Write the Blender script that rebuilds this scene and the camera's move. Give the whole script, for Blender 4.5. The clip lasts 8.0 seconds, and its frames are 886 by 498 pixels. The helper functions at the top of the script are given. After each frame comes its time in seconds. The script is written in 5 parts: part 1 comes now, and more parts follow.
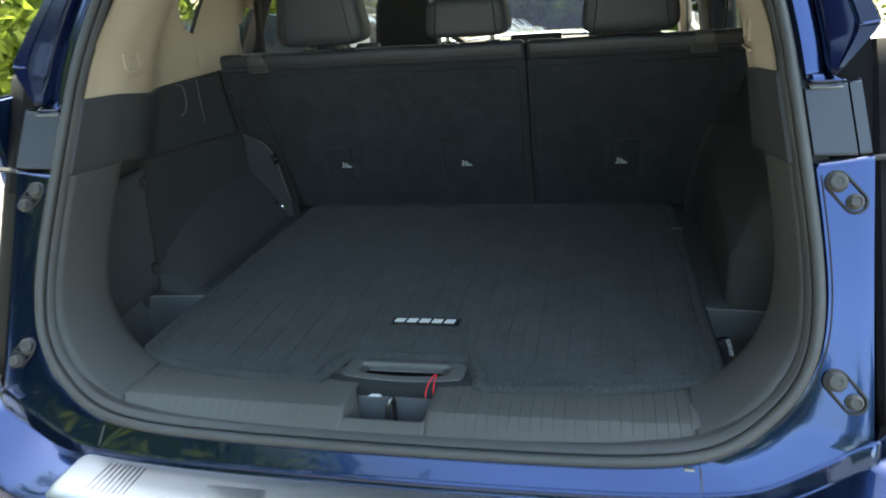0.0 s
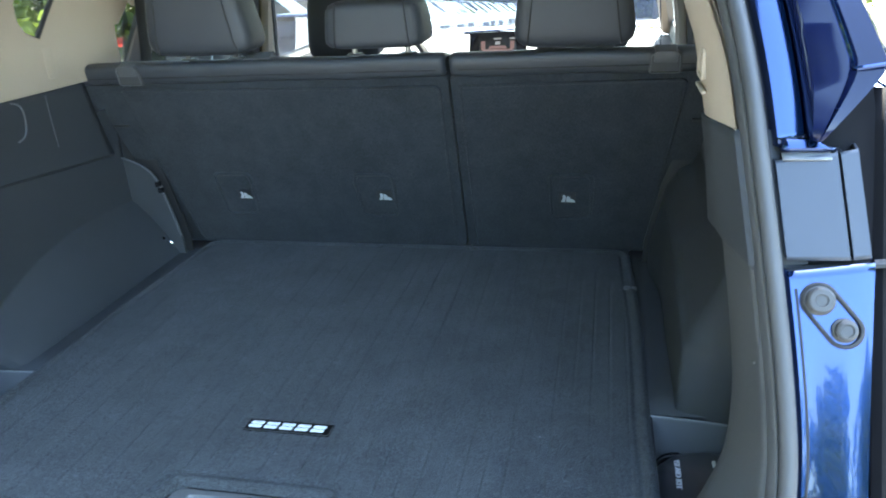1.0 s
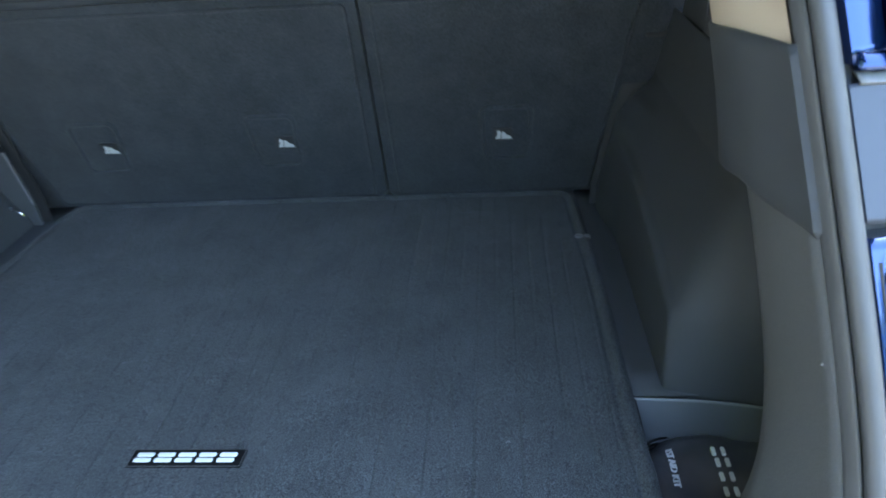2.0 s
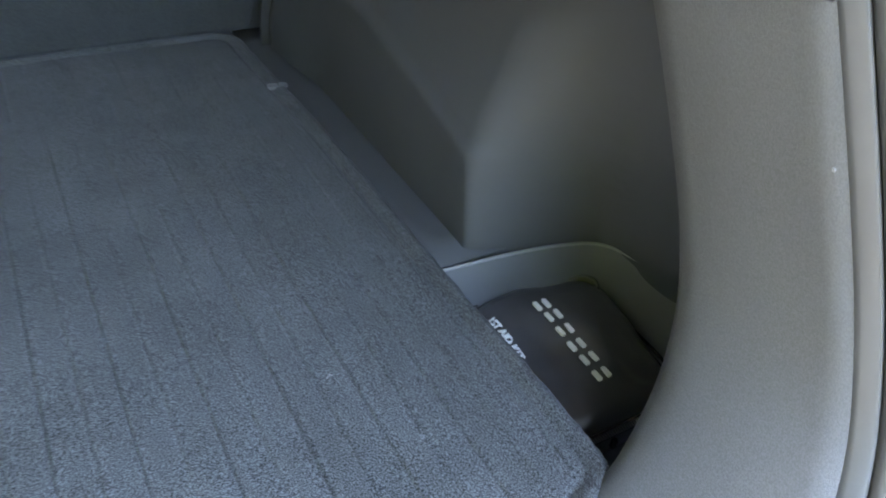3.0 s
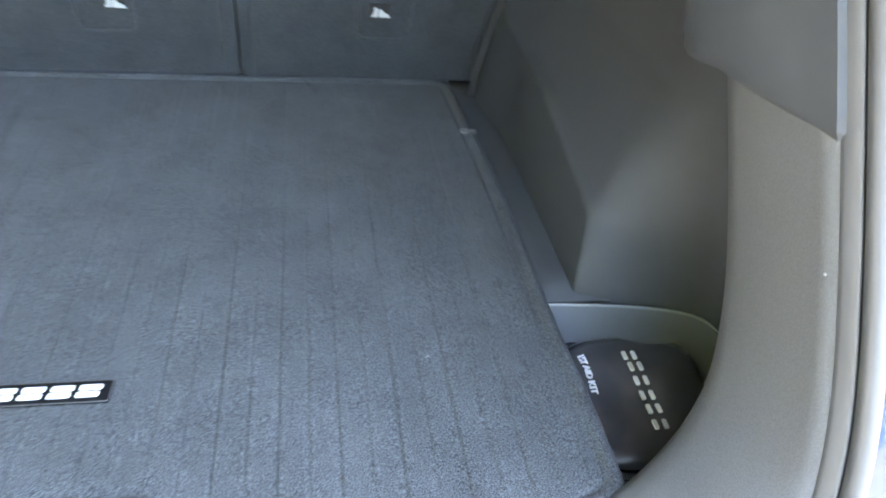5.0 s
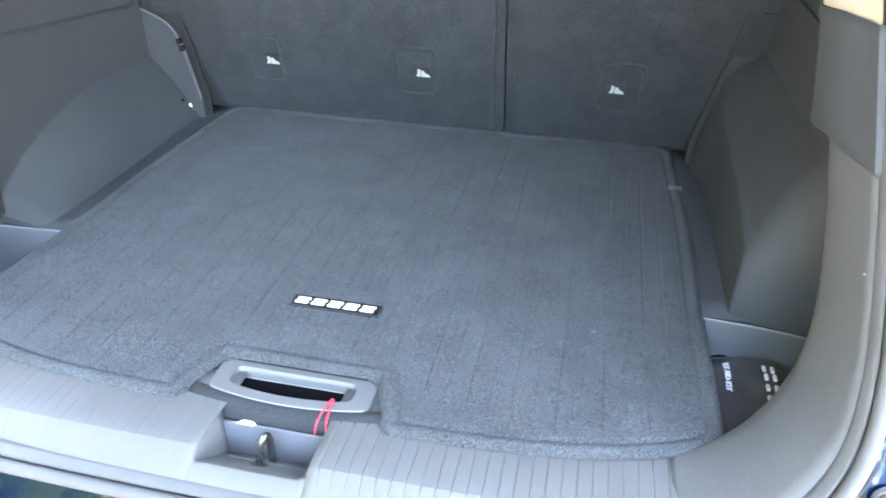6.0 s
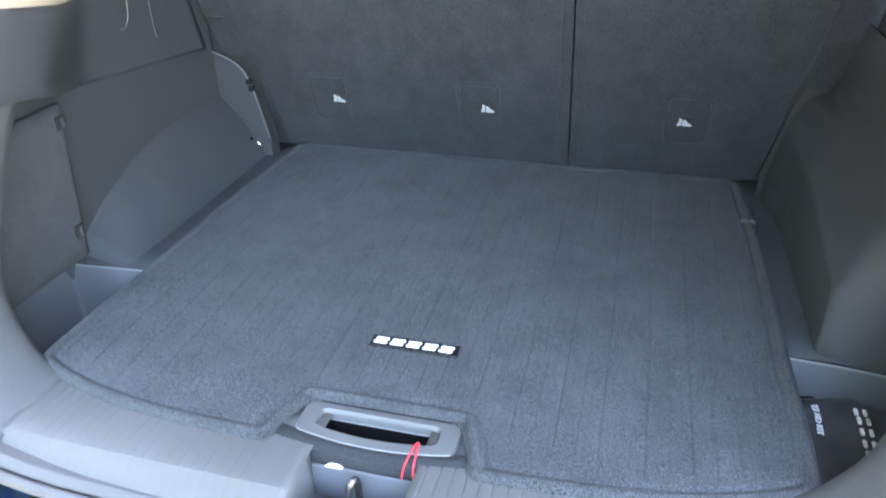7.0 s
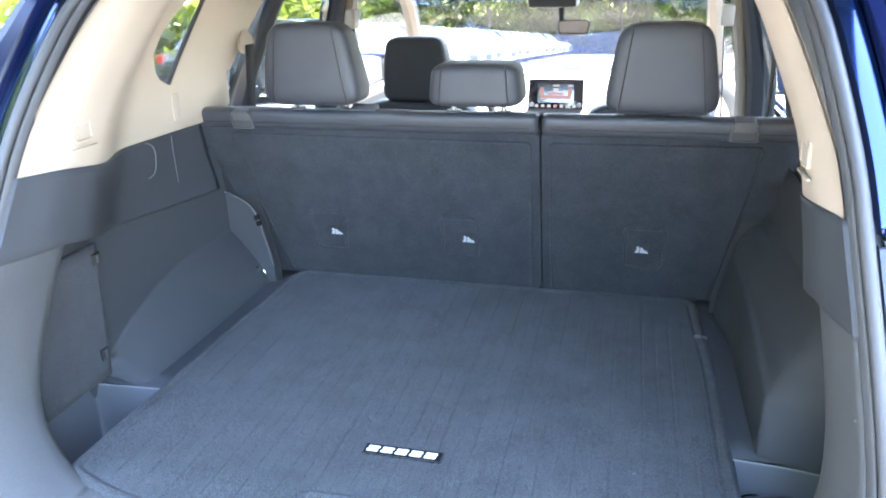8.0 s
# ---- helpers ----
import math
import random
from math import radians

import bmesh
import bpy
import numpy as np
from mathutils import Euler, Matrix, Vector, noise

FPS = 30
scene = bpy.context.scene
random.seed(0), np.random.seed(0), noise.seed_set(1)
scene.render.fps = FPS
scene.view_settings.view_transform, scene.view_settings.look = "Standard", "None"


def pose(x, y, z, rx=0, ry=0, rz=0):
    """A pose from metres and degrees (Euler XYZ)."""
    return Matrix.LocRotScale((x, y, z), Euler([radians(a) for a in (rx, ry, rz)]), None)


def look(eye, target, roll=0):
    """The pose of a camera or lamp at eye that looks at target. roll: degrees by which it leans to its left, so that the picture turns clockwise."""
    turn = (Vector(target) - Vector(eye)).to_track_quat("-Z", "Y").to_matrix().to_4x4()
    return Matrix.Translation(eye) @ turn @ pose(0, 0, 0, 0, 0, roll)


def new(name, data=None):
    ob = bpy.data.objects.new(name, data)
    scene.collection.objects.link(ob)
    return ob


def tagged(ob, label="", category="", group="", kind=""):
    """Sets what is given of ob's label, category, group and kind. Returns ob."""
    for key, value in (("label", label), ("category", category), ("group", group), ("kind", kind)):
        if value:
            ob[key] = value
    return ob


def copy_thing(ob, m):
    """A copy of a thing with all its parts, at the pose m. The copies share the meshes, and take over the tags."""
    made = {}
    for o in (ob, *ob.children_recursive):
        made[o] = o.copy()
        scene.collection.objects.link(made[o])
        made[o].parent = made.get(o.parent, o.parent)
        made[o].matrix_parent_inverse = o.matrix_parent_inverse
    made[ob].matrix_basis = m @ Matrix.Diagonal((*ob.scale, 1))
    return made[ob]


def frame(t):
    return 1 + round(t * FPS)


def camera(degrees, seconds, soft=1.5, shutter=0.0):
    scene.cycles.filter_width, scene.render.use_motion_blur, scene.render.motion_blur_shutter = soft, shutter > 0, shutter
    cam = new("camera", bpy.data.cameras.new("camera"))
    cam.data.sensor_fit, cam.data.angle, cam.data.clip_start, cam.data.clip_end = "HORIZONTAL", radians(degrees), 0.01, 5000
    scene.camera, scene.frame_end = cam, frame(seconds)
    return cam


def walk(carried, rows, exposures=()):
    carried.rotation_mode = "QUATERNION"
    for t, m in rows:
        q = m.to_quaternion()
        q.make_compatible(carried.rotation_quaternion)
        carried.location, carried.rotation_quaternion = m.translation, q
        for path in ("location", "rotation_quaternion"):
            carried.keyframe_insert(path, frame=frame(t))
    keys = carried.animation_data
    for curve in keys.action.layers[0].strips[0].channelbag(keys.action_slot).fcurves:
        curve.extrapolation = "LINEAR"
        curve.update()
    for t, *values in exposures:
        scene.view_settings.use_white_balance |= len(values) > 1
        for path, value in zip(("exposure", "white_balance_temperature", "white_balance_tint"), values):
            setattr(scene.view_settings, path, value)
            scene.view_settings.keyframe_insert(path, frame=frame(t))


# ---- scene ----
cam = camera(62.5, 8.0, soft=1.8, shutter=0.3)
PATH = [
    (0, (0.332, -1.21, 1.374), (-0.103, 0.599, 0.641), -4.5),
    (0.5, (0.34, -1.008, 1.396), (-0.065, 0.799, 0.639), -3.8),
    (1, (0.442, -0.825, 1.381), (0.016, 0.97, 0.608), -3.7),
    (1.2, (0.465, -0.776, 1.377), (0.031, 1.013, 0.594), -3.7),
    (2.3, (0.274, -0.521, 1.289), (0.423, 1.166, 0.224), -1.9),
    (2.5, (0.222, -0.458, 1.256), (0.647, 1.141, 0.132), 1.0),
    (3, (0.216, -0.353, 1.19), (1.084, 0.943, -0.062), 6.2),
    (3.5, (0.234, -0.309, 1.163), (1.223, 0.831, -0.149), 8.1),
    (4, (0.232, -0.308, 1.167), (1.226, 0.807, -0.163), 9.1),
    (4.5, (0.209, -0.374, 1.195), (1.016, 0.912, -0.108), 9.7),
    (4.7, (0.216, -0.414, 1.222), (0.865, 0.993, -0.042), 8.7),
    (5.8, (0.325, -0.789, 1.364), (0.037, 0.891, 0.318), 2.1),
    (6, (0.317, -0.813, 1.36), (-0.023, 0.856, 0.312), 1.2),
    (6.5, (0.278, -0.816, 1.361), (-0.13, 0.833, 0.306), -0.1),
    (7, (0.263, -0.815, 1.383), (-0.193, 0.859, 0.388), -1.1),
    (7.5, (0.319, -0.861, 1.443), (-0.174, 0.89, 0.61), -1.9),
    (8, (0.321, -0.955, 1.47), (-0.149, 0.855, 0.759), -1.5),
]
EXPOSURES = [(0.0, 3.72, 8500, 0), (0.5, 4.5, 7100, 2), (1.0, 4.95, 6800, 2), (2.3, 5.0, 7000, 8), (2.5, 5.3, 7500, 11), (3.0, 5.97, 8200, 11), (3.5, 6.11, 8400, 11), (4.0, 6.15, 8400, 11), (4.5, 6.45, 8500, 12), (6.0, 6.46, 8400, 12), (6.5, 6.07, 8300, 12), (7.0, 6.03, 8000, 13), (7.5, 6.07, 7250, 12), (8.0, 6.02, 6850, 14)]
walk(cam, [(t, look(eye, target, roll)) for t, eye, target, roll in PATH], EXPOSURES)

# ---- light ----
world = bpy.data.worlds.new("sky_world")
scene.world = world
world.use_nodes = True
wn = world.node_tree.nodes
sky = wn.new("ShaderNodeTexSky")
sky.sky_type = "NISHITA"
sky.sun_disc = False
sky.sun_elevation = radians(60)
sky.sun_rotation = radians(4)
sky.air_density, sky.dust_density, sky.ozone_density = 1.0, 1.2, 1.2
wn["Background"].inputs["Strength"].default_value = 0.15
world.node_tree.links.new(sky.outputs["Color"], wn["Background"].inputs["Color"])
sun_data = bpy.data.lights.new("sun", "SUN")
sun_data.energy, sun_data.angle, sun_data.color = 2.4, radians(0.6), (1.0, 0.95, 0.87)
sun_ob = new("sun", sun_data)
sun_ob.matrix_world = look((0.8, 11.5, 20), (0, 0, 0))


# ---- materials ----
def mat_node(m, kind, **kw):
    n = m.node_tree.nodes.new(kind)
    for k, v in kw.items():
        n.inputs[k.replace("_", " ")].default_value = v
    return n


def surface(name, base, rough=0.6, metal=0.0, grain=400.0, bump=0.1, vary=0.25, blotch=6.0, sheen=0.0, coat=0.0, spec=0.5, alt=None, fleck=0.0, stretch=None, keen=False):
    """Object-space noise at two scales over a principled surface."""
    m = bpy.data.materials.new(name)
    m.use_nodes = True
    t = m.node_tree
    b = t.nodes["Principled BSDF"]
    co = t.nodes.new("ShaderNodeTexCoord")
    fine = mat_node(m, "ShaderNodeTexNoise", Scale=grain, Detail=3.0, Roughness=0.65)
    wide = mat_node(m, "ShaderNodeTexNoise", Scale=blotch, Detail=4.0, Roughness=0.6)
    for n in (fine, wide):
        t.links.new(co.outputs["Object"], n.inputs["Vector"])
    if stretch:
        mp = t.nodes.new("ShaderNodeMapping")
        mp.inputs["Scale"].default_value = stretch
        t.links.new(co.outputs["Object"], mp.inputs["Vector"])
        t.links.new(mp.outputs["Vector"], fine.inputs["Vector"])
    lo = [c * (1 - vary) for c in base]
    hi = alt or [min(1.0, c * (1 + vary)) for c in base]
    ramp = t.nodes.new("ShaderNodeValToRGB")
    ramp.color_ramp.elements[0].position, ramp.color_ramp.elements[1].position = 0.32, 0.68
    ramp.color_ramp.elements[0].color, ramp.color_ramp.elements[1].color = (*lo, 1), (*hi, 1)
    t.links.new(wide.outputs["Fac"], ramp.inputs["Fac"])
    last = ramp.outputs["Color"]
    if fleck:
        rf = t.nodes.new("ShaderNodeValToRGB")
        rf.color_ramp.elements[0].position, rf.color_ramp.elements[1].position = (0.42, 0.60) if keen else (0.36, 0.66)
        rf.color_ramp.elements[0].color = (1 - fleck, 1 - fleck, 1 - fleck, 1)
        rf.color_ramp.elements[1].color = (1 + fleck, 1 + fleck, 1 + fleck, 1)
        t.links.new(fine.outputs["Fac"], rf.inputs["Fac"])
        mul = t.nodes.new("ShaderNodeMix")
        mul.data_type, mul.blend_type = "RGBA", "MULTIPLY"
        mul.inputs["Factor"].default_value = 1.0
        t.links.new(last, mul.inputs["A"])
        t.links.new(rf.outputs["Color"], mul.inputs["B"])
        last = mul.outputs["Result"]
    t.links.new(last, b.inputs["Base Color"])
    rr = mat_node(m, "ShaderNodeMapRange")
    rr.inputs["To Min"].default_value, rr.inputs["To Max"].default_value = max(0.02, rough - 0.08), min(1.0, rough + 0.08)
    t.links.new(wide.outputs["Fac"], rr.inputs["Value"])
    t.links.new(rr.outputs["Result"], b.inputs["Roughness"])
    b.inputs["Metallic"].default_value = metal
    b.inputs["Specular IOR Level"].default_value = spec
    b.inputs["Sheen Weight"].default_value = sheen
    b.inputs["Sheen Roughness"].default_value = 0.5
    b.inputs["Coat Weight"].default_value = coat
    b.inputs["Coat Roughness"].default_value = 0.03
    if bump:
        bp = mat_node(m, "ShaderNodeBump", Strength=bump, Distance=0.002)
        t.links.new(fine.outputs["Fac"], bp.inputs["Height"])
        t.links.new(bp.outputs["Normal"], b.inputs["Normal"])
    return m


def glass(name, tint=(0.9, 0.95, 0.95), dark=0.1):
    m = bpy.data.materials.new(name)
    m.use_nodes = True
    t = m.node_tree
    t.nodes.remove(t.nodes["Principled BSDF"])
    out = t.nodes["Material Output"]
    tr = mat_node(m, "ShaderNodeBsdfTransparent")
    tr.inputs["Color"].default_value = (*[c * (1 - dark) for c in tint], 1)
    gl = mat_node(m, "ShaderNodeBsdfGlossy", Roughness=0.02)
    mx = t.nodes.new("ShaderNodeMixShader")
    mx.inputs[0].default_value = 0.06
    t.links.new(tr.outputs[0], mx.inputs[1])
    t.links.new(gl.outputs[0], mx.inputs[2])
    t.links.new(mx.outputs[0], out.inputs["Surface"])
    return m


def glow(name, color, strength):
    m = bpy.data.materials.new(name)
    m.use_nodes = True
    b = m.node_tree.nodes["Principled BSDF"]
    b.inputs["Base Color"].default_value = (0.02, 0.02, 0.02, 1)
    b.inputs["Emission Color"].default_value = (*color, 1)
    b.inputs["Emission Strength"].default_value = strength
    return m


M_CARPET = surface("mat_carpet", (0.053, 0.058, 0.062), 0.95, grain=900, bump=0.9, vary=0.14, blotch=14, sheen=0.05, spec=0.05, fleck=0.80, keen=True)
M_FELT = surface("seat_back_carpet", (0.028, 0.0315, 0.036), 0.95, grain=1000, bump=0.6, vary=0.18, blotch=18, sheen=0.08, spec=0.12, fleck=0.38, stretch=(1.0, 0.4, 0.22))
M_DOOR = surface("grey_felt", (0.047, 0.050, 0.056), 0.95, grain=800, bump=0.5, vary=0.10, blotch=20, sheen=0.05, spec=0.1, fleck=0.30)
M_BOARD = surface("board_carpet", (0.027, 0.029, 0.032), 0.95, grain=700, bump=0.5, vary=0.2, sheen=0.02, spec=0.1, fleck=0.3)
M_PLASTIC = surface("grained_black_plastic", (0.042, 0.043, 0.045), 0.55, grain=900, bump=0.25, vary=0.1, blotch=4)
M_TRIM = surface("charcoal_side_trim", (0.037, 0.0405, 0.045), 0.64, grain=1000, bump=0.3, vary=0.1, blotch=3, spec=0.3)
M_RETURN = surface("textured_charcoal_trim", (0.054, 0.056, 0.058), 0.7, grain=900, bump=0.4, vary=0.08, blotch=5, fleck=0.20, keen=True)
M_PALE = surface("pale_moulded_edge", (0.17, 0.175, 0.18), 0.4, grain=500, bump=0.05, vary=0.1)
M_HANDLE = surface("handle_plastic", (0.075, 0.077, 0.08), 0.42, grain=900, bump=0.15, vary=0.08)
M_SILL = surface("grey_sill_plastic", (0.064, 0.065, 0.065), 0.6, grain=900, bump=0.2, vary=0.08, blotch=5)
M_BIN = surface("smooth_bin_plastic", (0.085, 0.090, 0.098), 0.42, grain=700, bump=0.06, vary=0.08, blotch=6)
M_POCKET = surface("smooth_pocket_plastic", (0.09, 0.095, 0.105), 0.35, grain=500, bump=0.05, vary=0.08)
M_LEATHER = surface("black_leatherette", (0.030, 0.033, 0.039), 0.54, grain=450, bump=0.22, vary=0.12, blotch=10)
M_ROLL = surface("seat_top_leatherette", (0.031, 0.0345, 0.040), 0.5, grain=450, bump=0.25, vary=0.12, blotch=10)
M_BEIGE = surface("beige_pillar_trim", (0.37, 0.305, 0.235), 0.65, grain=900, bump=0.15, vary=0.06, blotch=3)
M_LINER = surface("beige_headliner", (0.42, 0.37, 0.31), 0.95, grain=700, bump=0.3, vary=0.06, sheen=0.2)
M_RUBBER = surface("seal_rubber", (0.044, 0.0455, 0.048), 0.55, grain=300, bump=0.08, vary=0.15, blotch=8)
M_BLACK = surface("matt_black", (0.012, 0.012, 0.013), 0.6, grain=300, bump=0.05)
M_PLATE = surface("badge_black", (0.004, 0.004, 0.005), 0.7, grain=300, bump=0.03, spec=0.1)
M_GLOSS = surface("gloss_black", (0.01, 0.01, 0.012), 0.12, grain=300, bump=0.0, coat=0.6)
M_BLUE = surface("metallic_blue_paint", (0.006, 0.024, 0.090), 0.14, metal=0.85, grain=2500, bump=0.03, vary=0.12, blotch=2, coat=0.7, alt=(0.008, 0.030, 0.110))
M_GREYPAN = surface("smoked_lamp_panel", (0.036, 0.044, 0.060), 0.45, grain=300, bump=0.02, coat=0.05, spec=0.35, vary=0.08)
M_STEEL = surface("brushed_steel", (0.36, 0.36, 0.37), 0.40, metal=0.9, grain=250, bump=0.1, vary=0.06)
M_ZINC = surface("zinc_plated_steel", (0.13, 0.13, 0.135), 0.26, metal=0.9, grain=300, bump=0.05, vary=0.1)
M_CHROME = surface("chrome", (0.8, 0.8, 0.82), 0.12, metal=1.0, grain=100, bump=0.0, vary=0.03)
M_WHITE = surface("white_print", (0.62, 0.63, 0.64), 0.55, grain=600, bump=0.05, vary=0.04)
M_PRINT = surface("grey_white_print", (0.36, 0.37, 0.38), 0.6, grain=600, bump=0.05, vary=0.06)
M_RED = surface("red_cord", (0.75, 0.03, 0.05), 0.6, grain=900, bump=0.4, vary=0.15)
M_YELLOW = surface("yellow_tag", (0.8, 0.65, 0.1), 0.6, grain=300, bump=0.05)
M_NYLON = surface("kit_nylon", (0.036, 0.037, 0.042), 0.38, grain=1400, bump=0.08, spec=0.7, vary=0.2, blotch=15)
M_BELT = surface("seat_belt_webbing", (0.02, 0.02, 0.022), 0.85, grain=500, bump=0.4)
M_GLASS = glass("window_glass", dark=0.5)
M_PRIVACY = glass("dark_rear_glass", dark=0.86)
M_TINT = glass("privacy_glass", dark=0.40)
M_ASPHALT = surface("pale_asphalt", (0.14, 0.14, 0.137), 0.9, grain=60, bump=0.4, vary=0.2, blotch=0.25, fleck=0.2)
M_CARWHITE = surface("white_car_paint", (0.80, 0.80, 0.80), 0.25, grain=500, bump=0.0, coat=0.8, vary=0.02)
M_CARGREY = surface("grey_car_paint", (0.05, 0.055, 0.06), 0.25, metal=0.3, grain=900, bump=0.0, coat=0.8)
M_CARRED = surface("red_car_paint", (0.45, 0.03, 0.03), 0.25, grain=900, bump=0.0, coat=0.8)
M_TYRE = surface("tyre_rubber", (0.02, 0.02, 0.02), 0.85, grain=80, bump=0.2)
M_ALLOY = surface("alloy_rim", (0.55, 0.56, 0.58), 0.3, metal=0.85, grain=100, bump=0.0)
M_CARGLASS = surface("dark_car_glass", (0.05, 0.058, 0.066), 0.08, grain=100, bump=0.0, coat=0.5)
M_LEAF = surface("leaves", (0.09, 0.145, 0.022), 0.6, grain=12, bump=0.0, vary=0.45, blotch=0.7, alt=(0.24, 0.29, 0.045), spec=0.15)
_lt = M_LEAF.node_tree
_thin = _lt.nodes.new("ShaderNodeBsdfTranslucent")
_both = _lt.nodes.new("ShaderNodeMixShader")
_both.inputs[0].default_value = 0.65
_lt.links.new(_lt.nodes["Principled BSDF"].inputs["Base Color"].links[0].from_socket, _thin.inputs["Color"])
_lt.links.new(_lt.nodes["Principled BSDF"].outputs[0], _both.inputs[1])
_lt.links.new(_thin.outputs[0], _both.inputs[2])
_lt.links.new(_both.outputs[0], _lt.nodes["Material Output"].inputs["Surface"])
M_BARK = surface("bark", (0.12, 0.09, 0.065), 0.9, grain=25, bump=0.6, vary=0.3)


# ---- mesh helpers ----
def link_mesh(name, me, material, parent=None, label="", sharp=35):
    me.materials.append(material)
    me.polygons.foreach_set("use_smooth", [True] * len(me.polygons))
    me.set_sharp_from_angle(angle=radians(sharp))
    ob = new(name, me)
    ob.parent = parent
    if label:
        tagged(ob, label=label)
    return ob


def part(name, bm, material, parent=None, label="", sharp=35):
    bmesh.ops.recalc_face_normals(bm, faces=bm.faces)
    me = bpy.data.meshes.new(name)
    bm.to_mesh(me)
    bm.free()
    return link_mesh(name, me, material, parent, label, sharp)


def thing(name, label, category, group="", kind="", at=(0, 0, 0)):
    ob = new(name)
    ob.empty_display_size = 0.05
    ob.location = at
    return tagged(ob, label, category, group, kind)


def sheet(name, pts, material, parent=None, thick=0.0, label="", wrap=False, sharp=35, inside=1.0, rim=True):
    """A grid mesh from rows of points, given thickness by a modifier."""
    pts = np.asarray(pts, float)
    r, c = pts.shape[:2]
    faces = []
    for i in range(r - 1):
        for j in range(c if wrap else c - 1):
            k = (j + 1) % c
            faces.append((i * c + j, i * c + k, (i + 1) * c + k, (i + 1) * c + j))
    me = bpy.data.meshes.new(name)
    me.from_pydata(pts.reshape(-1, 3).tolist(), [], faces)
    me.update()
    ob = link_mesh(name, me, material, parent, label, sharp)
    if thick:
        so = ob.modifiers.new("thickness", "SOLIDIFY")
        so.thickness, so.offset, so.use_rim = thick, inside, rim
    return ob


def add_box(bm, lo, hi, bevel=0.0, seg=2):
    r = bmesh.ops.create_cube(bm, size=1.0)["verts"]
    for v in r:
        v.co = Vector([lo[n] + (v.co[n] + 0.5) * (hi[n] - lo[n]) for n in range(3)])
    if bevel:
        edges = list({e for v in r for e in v.link_edges})
        bmesh.ops.bevel(bm, geom=edges, offset=bevel, segments=seg, profile=0.6, affect="EDGES")
    return bm


def box(name, lo, hi, material, parent=None, bevel=0.003, label="", seg=2):
    return part(name, add_box(bmesh.new(), lo, hi, bevel, seg), material, parent, label)


def prism(bm, outline, z0, z1, bevel=0.0, seg=2, m=None):
    """An outline in the xy plane drawn up from z0 to z1, its top edge rounded, laid by m."""
    low = [bm.verts.new((x, y, z0)) for x, y in outline]
    top = [bm.verts.new((x, y, z1)) for x, y in outline]
    n = len(outline)
    bm.faces.new(low[::-1])
    cap = bm.faces.new(top)
    for i in range(n):
        bm.faces.new((low[i], low[(i + 1) % n], top[(i + 1) % n], top[i]))
    made = low + top
    if bevel:
        out = bmesh.ops.bevel(bm, geom=list(cap.edges), offset=bevel, segments=seg, profile=0.6, affect="EDGES")
        made = list({v for v in made if v.is_valid} | set(out["verts"]))
    if m is not None:
        bmesh.ops.transform(bm, matrix=m, verts=made)
    return bm


def rounded(pts, r, n=5):
    """A closed outline with rounded corners; r is one radius or one for each corner."""
    out = []
    k = len(pts)
    for i in range(k):
        a, b, c = (Vector(pts[(i + d) % k]).to_2d() for d in (-1, 0, 1))
        rr = r[i] if isinstance(r, (list, tuple)) else r
        u, w = (a - b), (c - b)
        d = min(rr, u.length * 0.45, w.length * 0.45)
        p, q = b + u.normalized() * d, b + w.normalized() * d
        for s in range(n + 1):
            t = s / n
            out.append(tuple((1 - t) ** 2 * p + 2 * t * (1 - t) * b + t * t * q))
    return out


def smooth_line(pts, times=2, closed=False):
    """Corner cutting of an open or closed line."""
    pts = [np.array(p, float) for p in pts]
    for _ in range(times):
        out = [] if closed else [pts[0]]
        for i in range(len(pts) if closed else len(pts) - 1):
            a, b = pts[i], pts[(i + 1) % len(pts)]
            out += [0.75 * a + 0.25 * b, 0.25 * a + 0.75 * b]
        pts = out if closed else out + [pts[-1]]
    return pts


def tube(bm, pts, r, n=8, closed=False, flat=1.0):
    pts = [Vector(p) for p in pts]
    k, rings, side = len(pts), [], None
    for i, p in enumerate(pts):
        a = pts[(i - 1) % k] if closed or i else p
        b = pts[(i + 1) % k] if closed or i < k - 1 else p
        d = (b - a).normalized()
        if side is None:
            side = d.orthogonal().normalized()
        side = (side - d * side.dot(d)).normalized()
        up = d.cross(side)
        rr = r[i] if isinstance(r, (list, tuple)) else r
        rings.append([bm.verts.new(p + (side * math.cos(q) + up * math.sin(q) * flat) * rr) for q in (2 * math.pi * j / n for j in range(n))])
    for i in range(k if closed else k - 1):
        a, b = rings[i], rings[(i + 1) % k]
        for j in range(n):
            bm.faces.new((a[j], a[(j + 1) % n], b[(j + 1) % n], b[j]))
    if not closed:
        bm.faces.new(rings[0][::-1])
        bm.faces.new(rings[-1])
    return bm


def step(t):
    t = np.clip(t, 0, 1)
    return t * t * (3 - 2 * t)


def lathe(bm, profile, n=20, m=None):
    rings = [[bm.verts.new((r * math.cos(a), r * math.sin(a), z)) for a in (2 * math.pi * j / n for j in range(n))] for r, z in profile]
    for a, b in zip(rings, rings[1:]):
        for j in range(n):
            bm.faces.new((a[j], a[(j + 1) % n], b[(j + 1) % n], b[j]))
    bm.faces.new(rings[0][::-1])
    bm.faces.new(rings[-1])
    if m is not None:
        bmesh.ops.transform(bm, matrix=m, verts=[v for ring in rings for v in ring])
    return bm


# ---- the hatch opening: its outline on the leaning rear plane ----
def y_rear(z):
    return -0.335 + 0.5 * (z - 0.70) + 0.66 * np.maximum(0.0, z - 1.2) ** 2


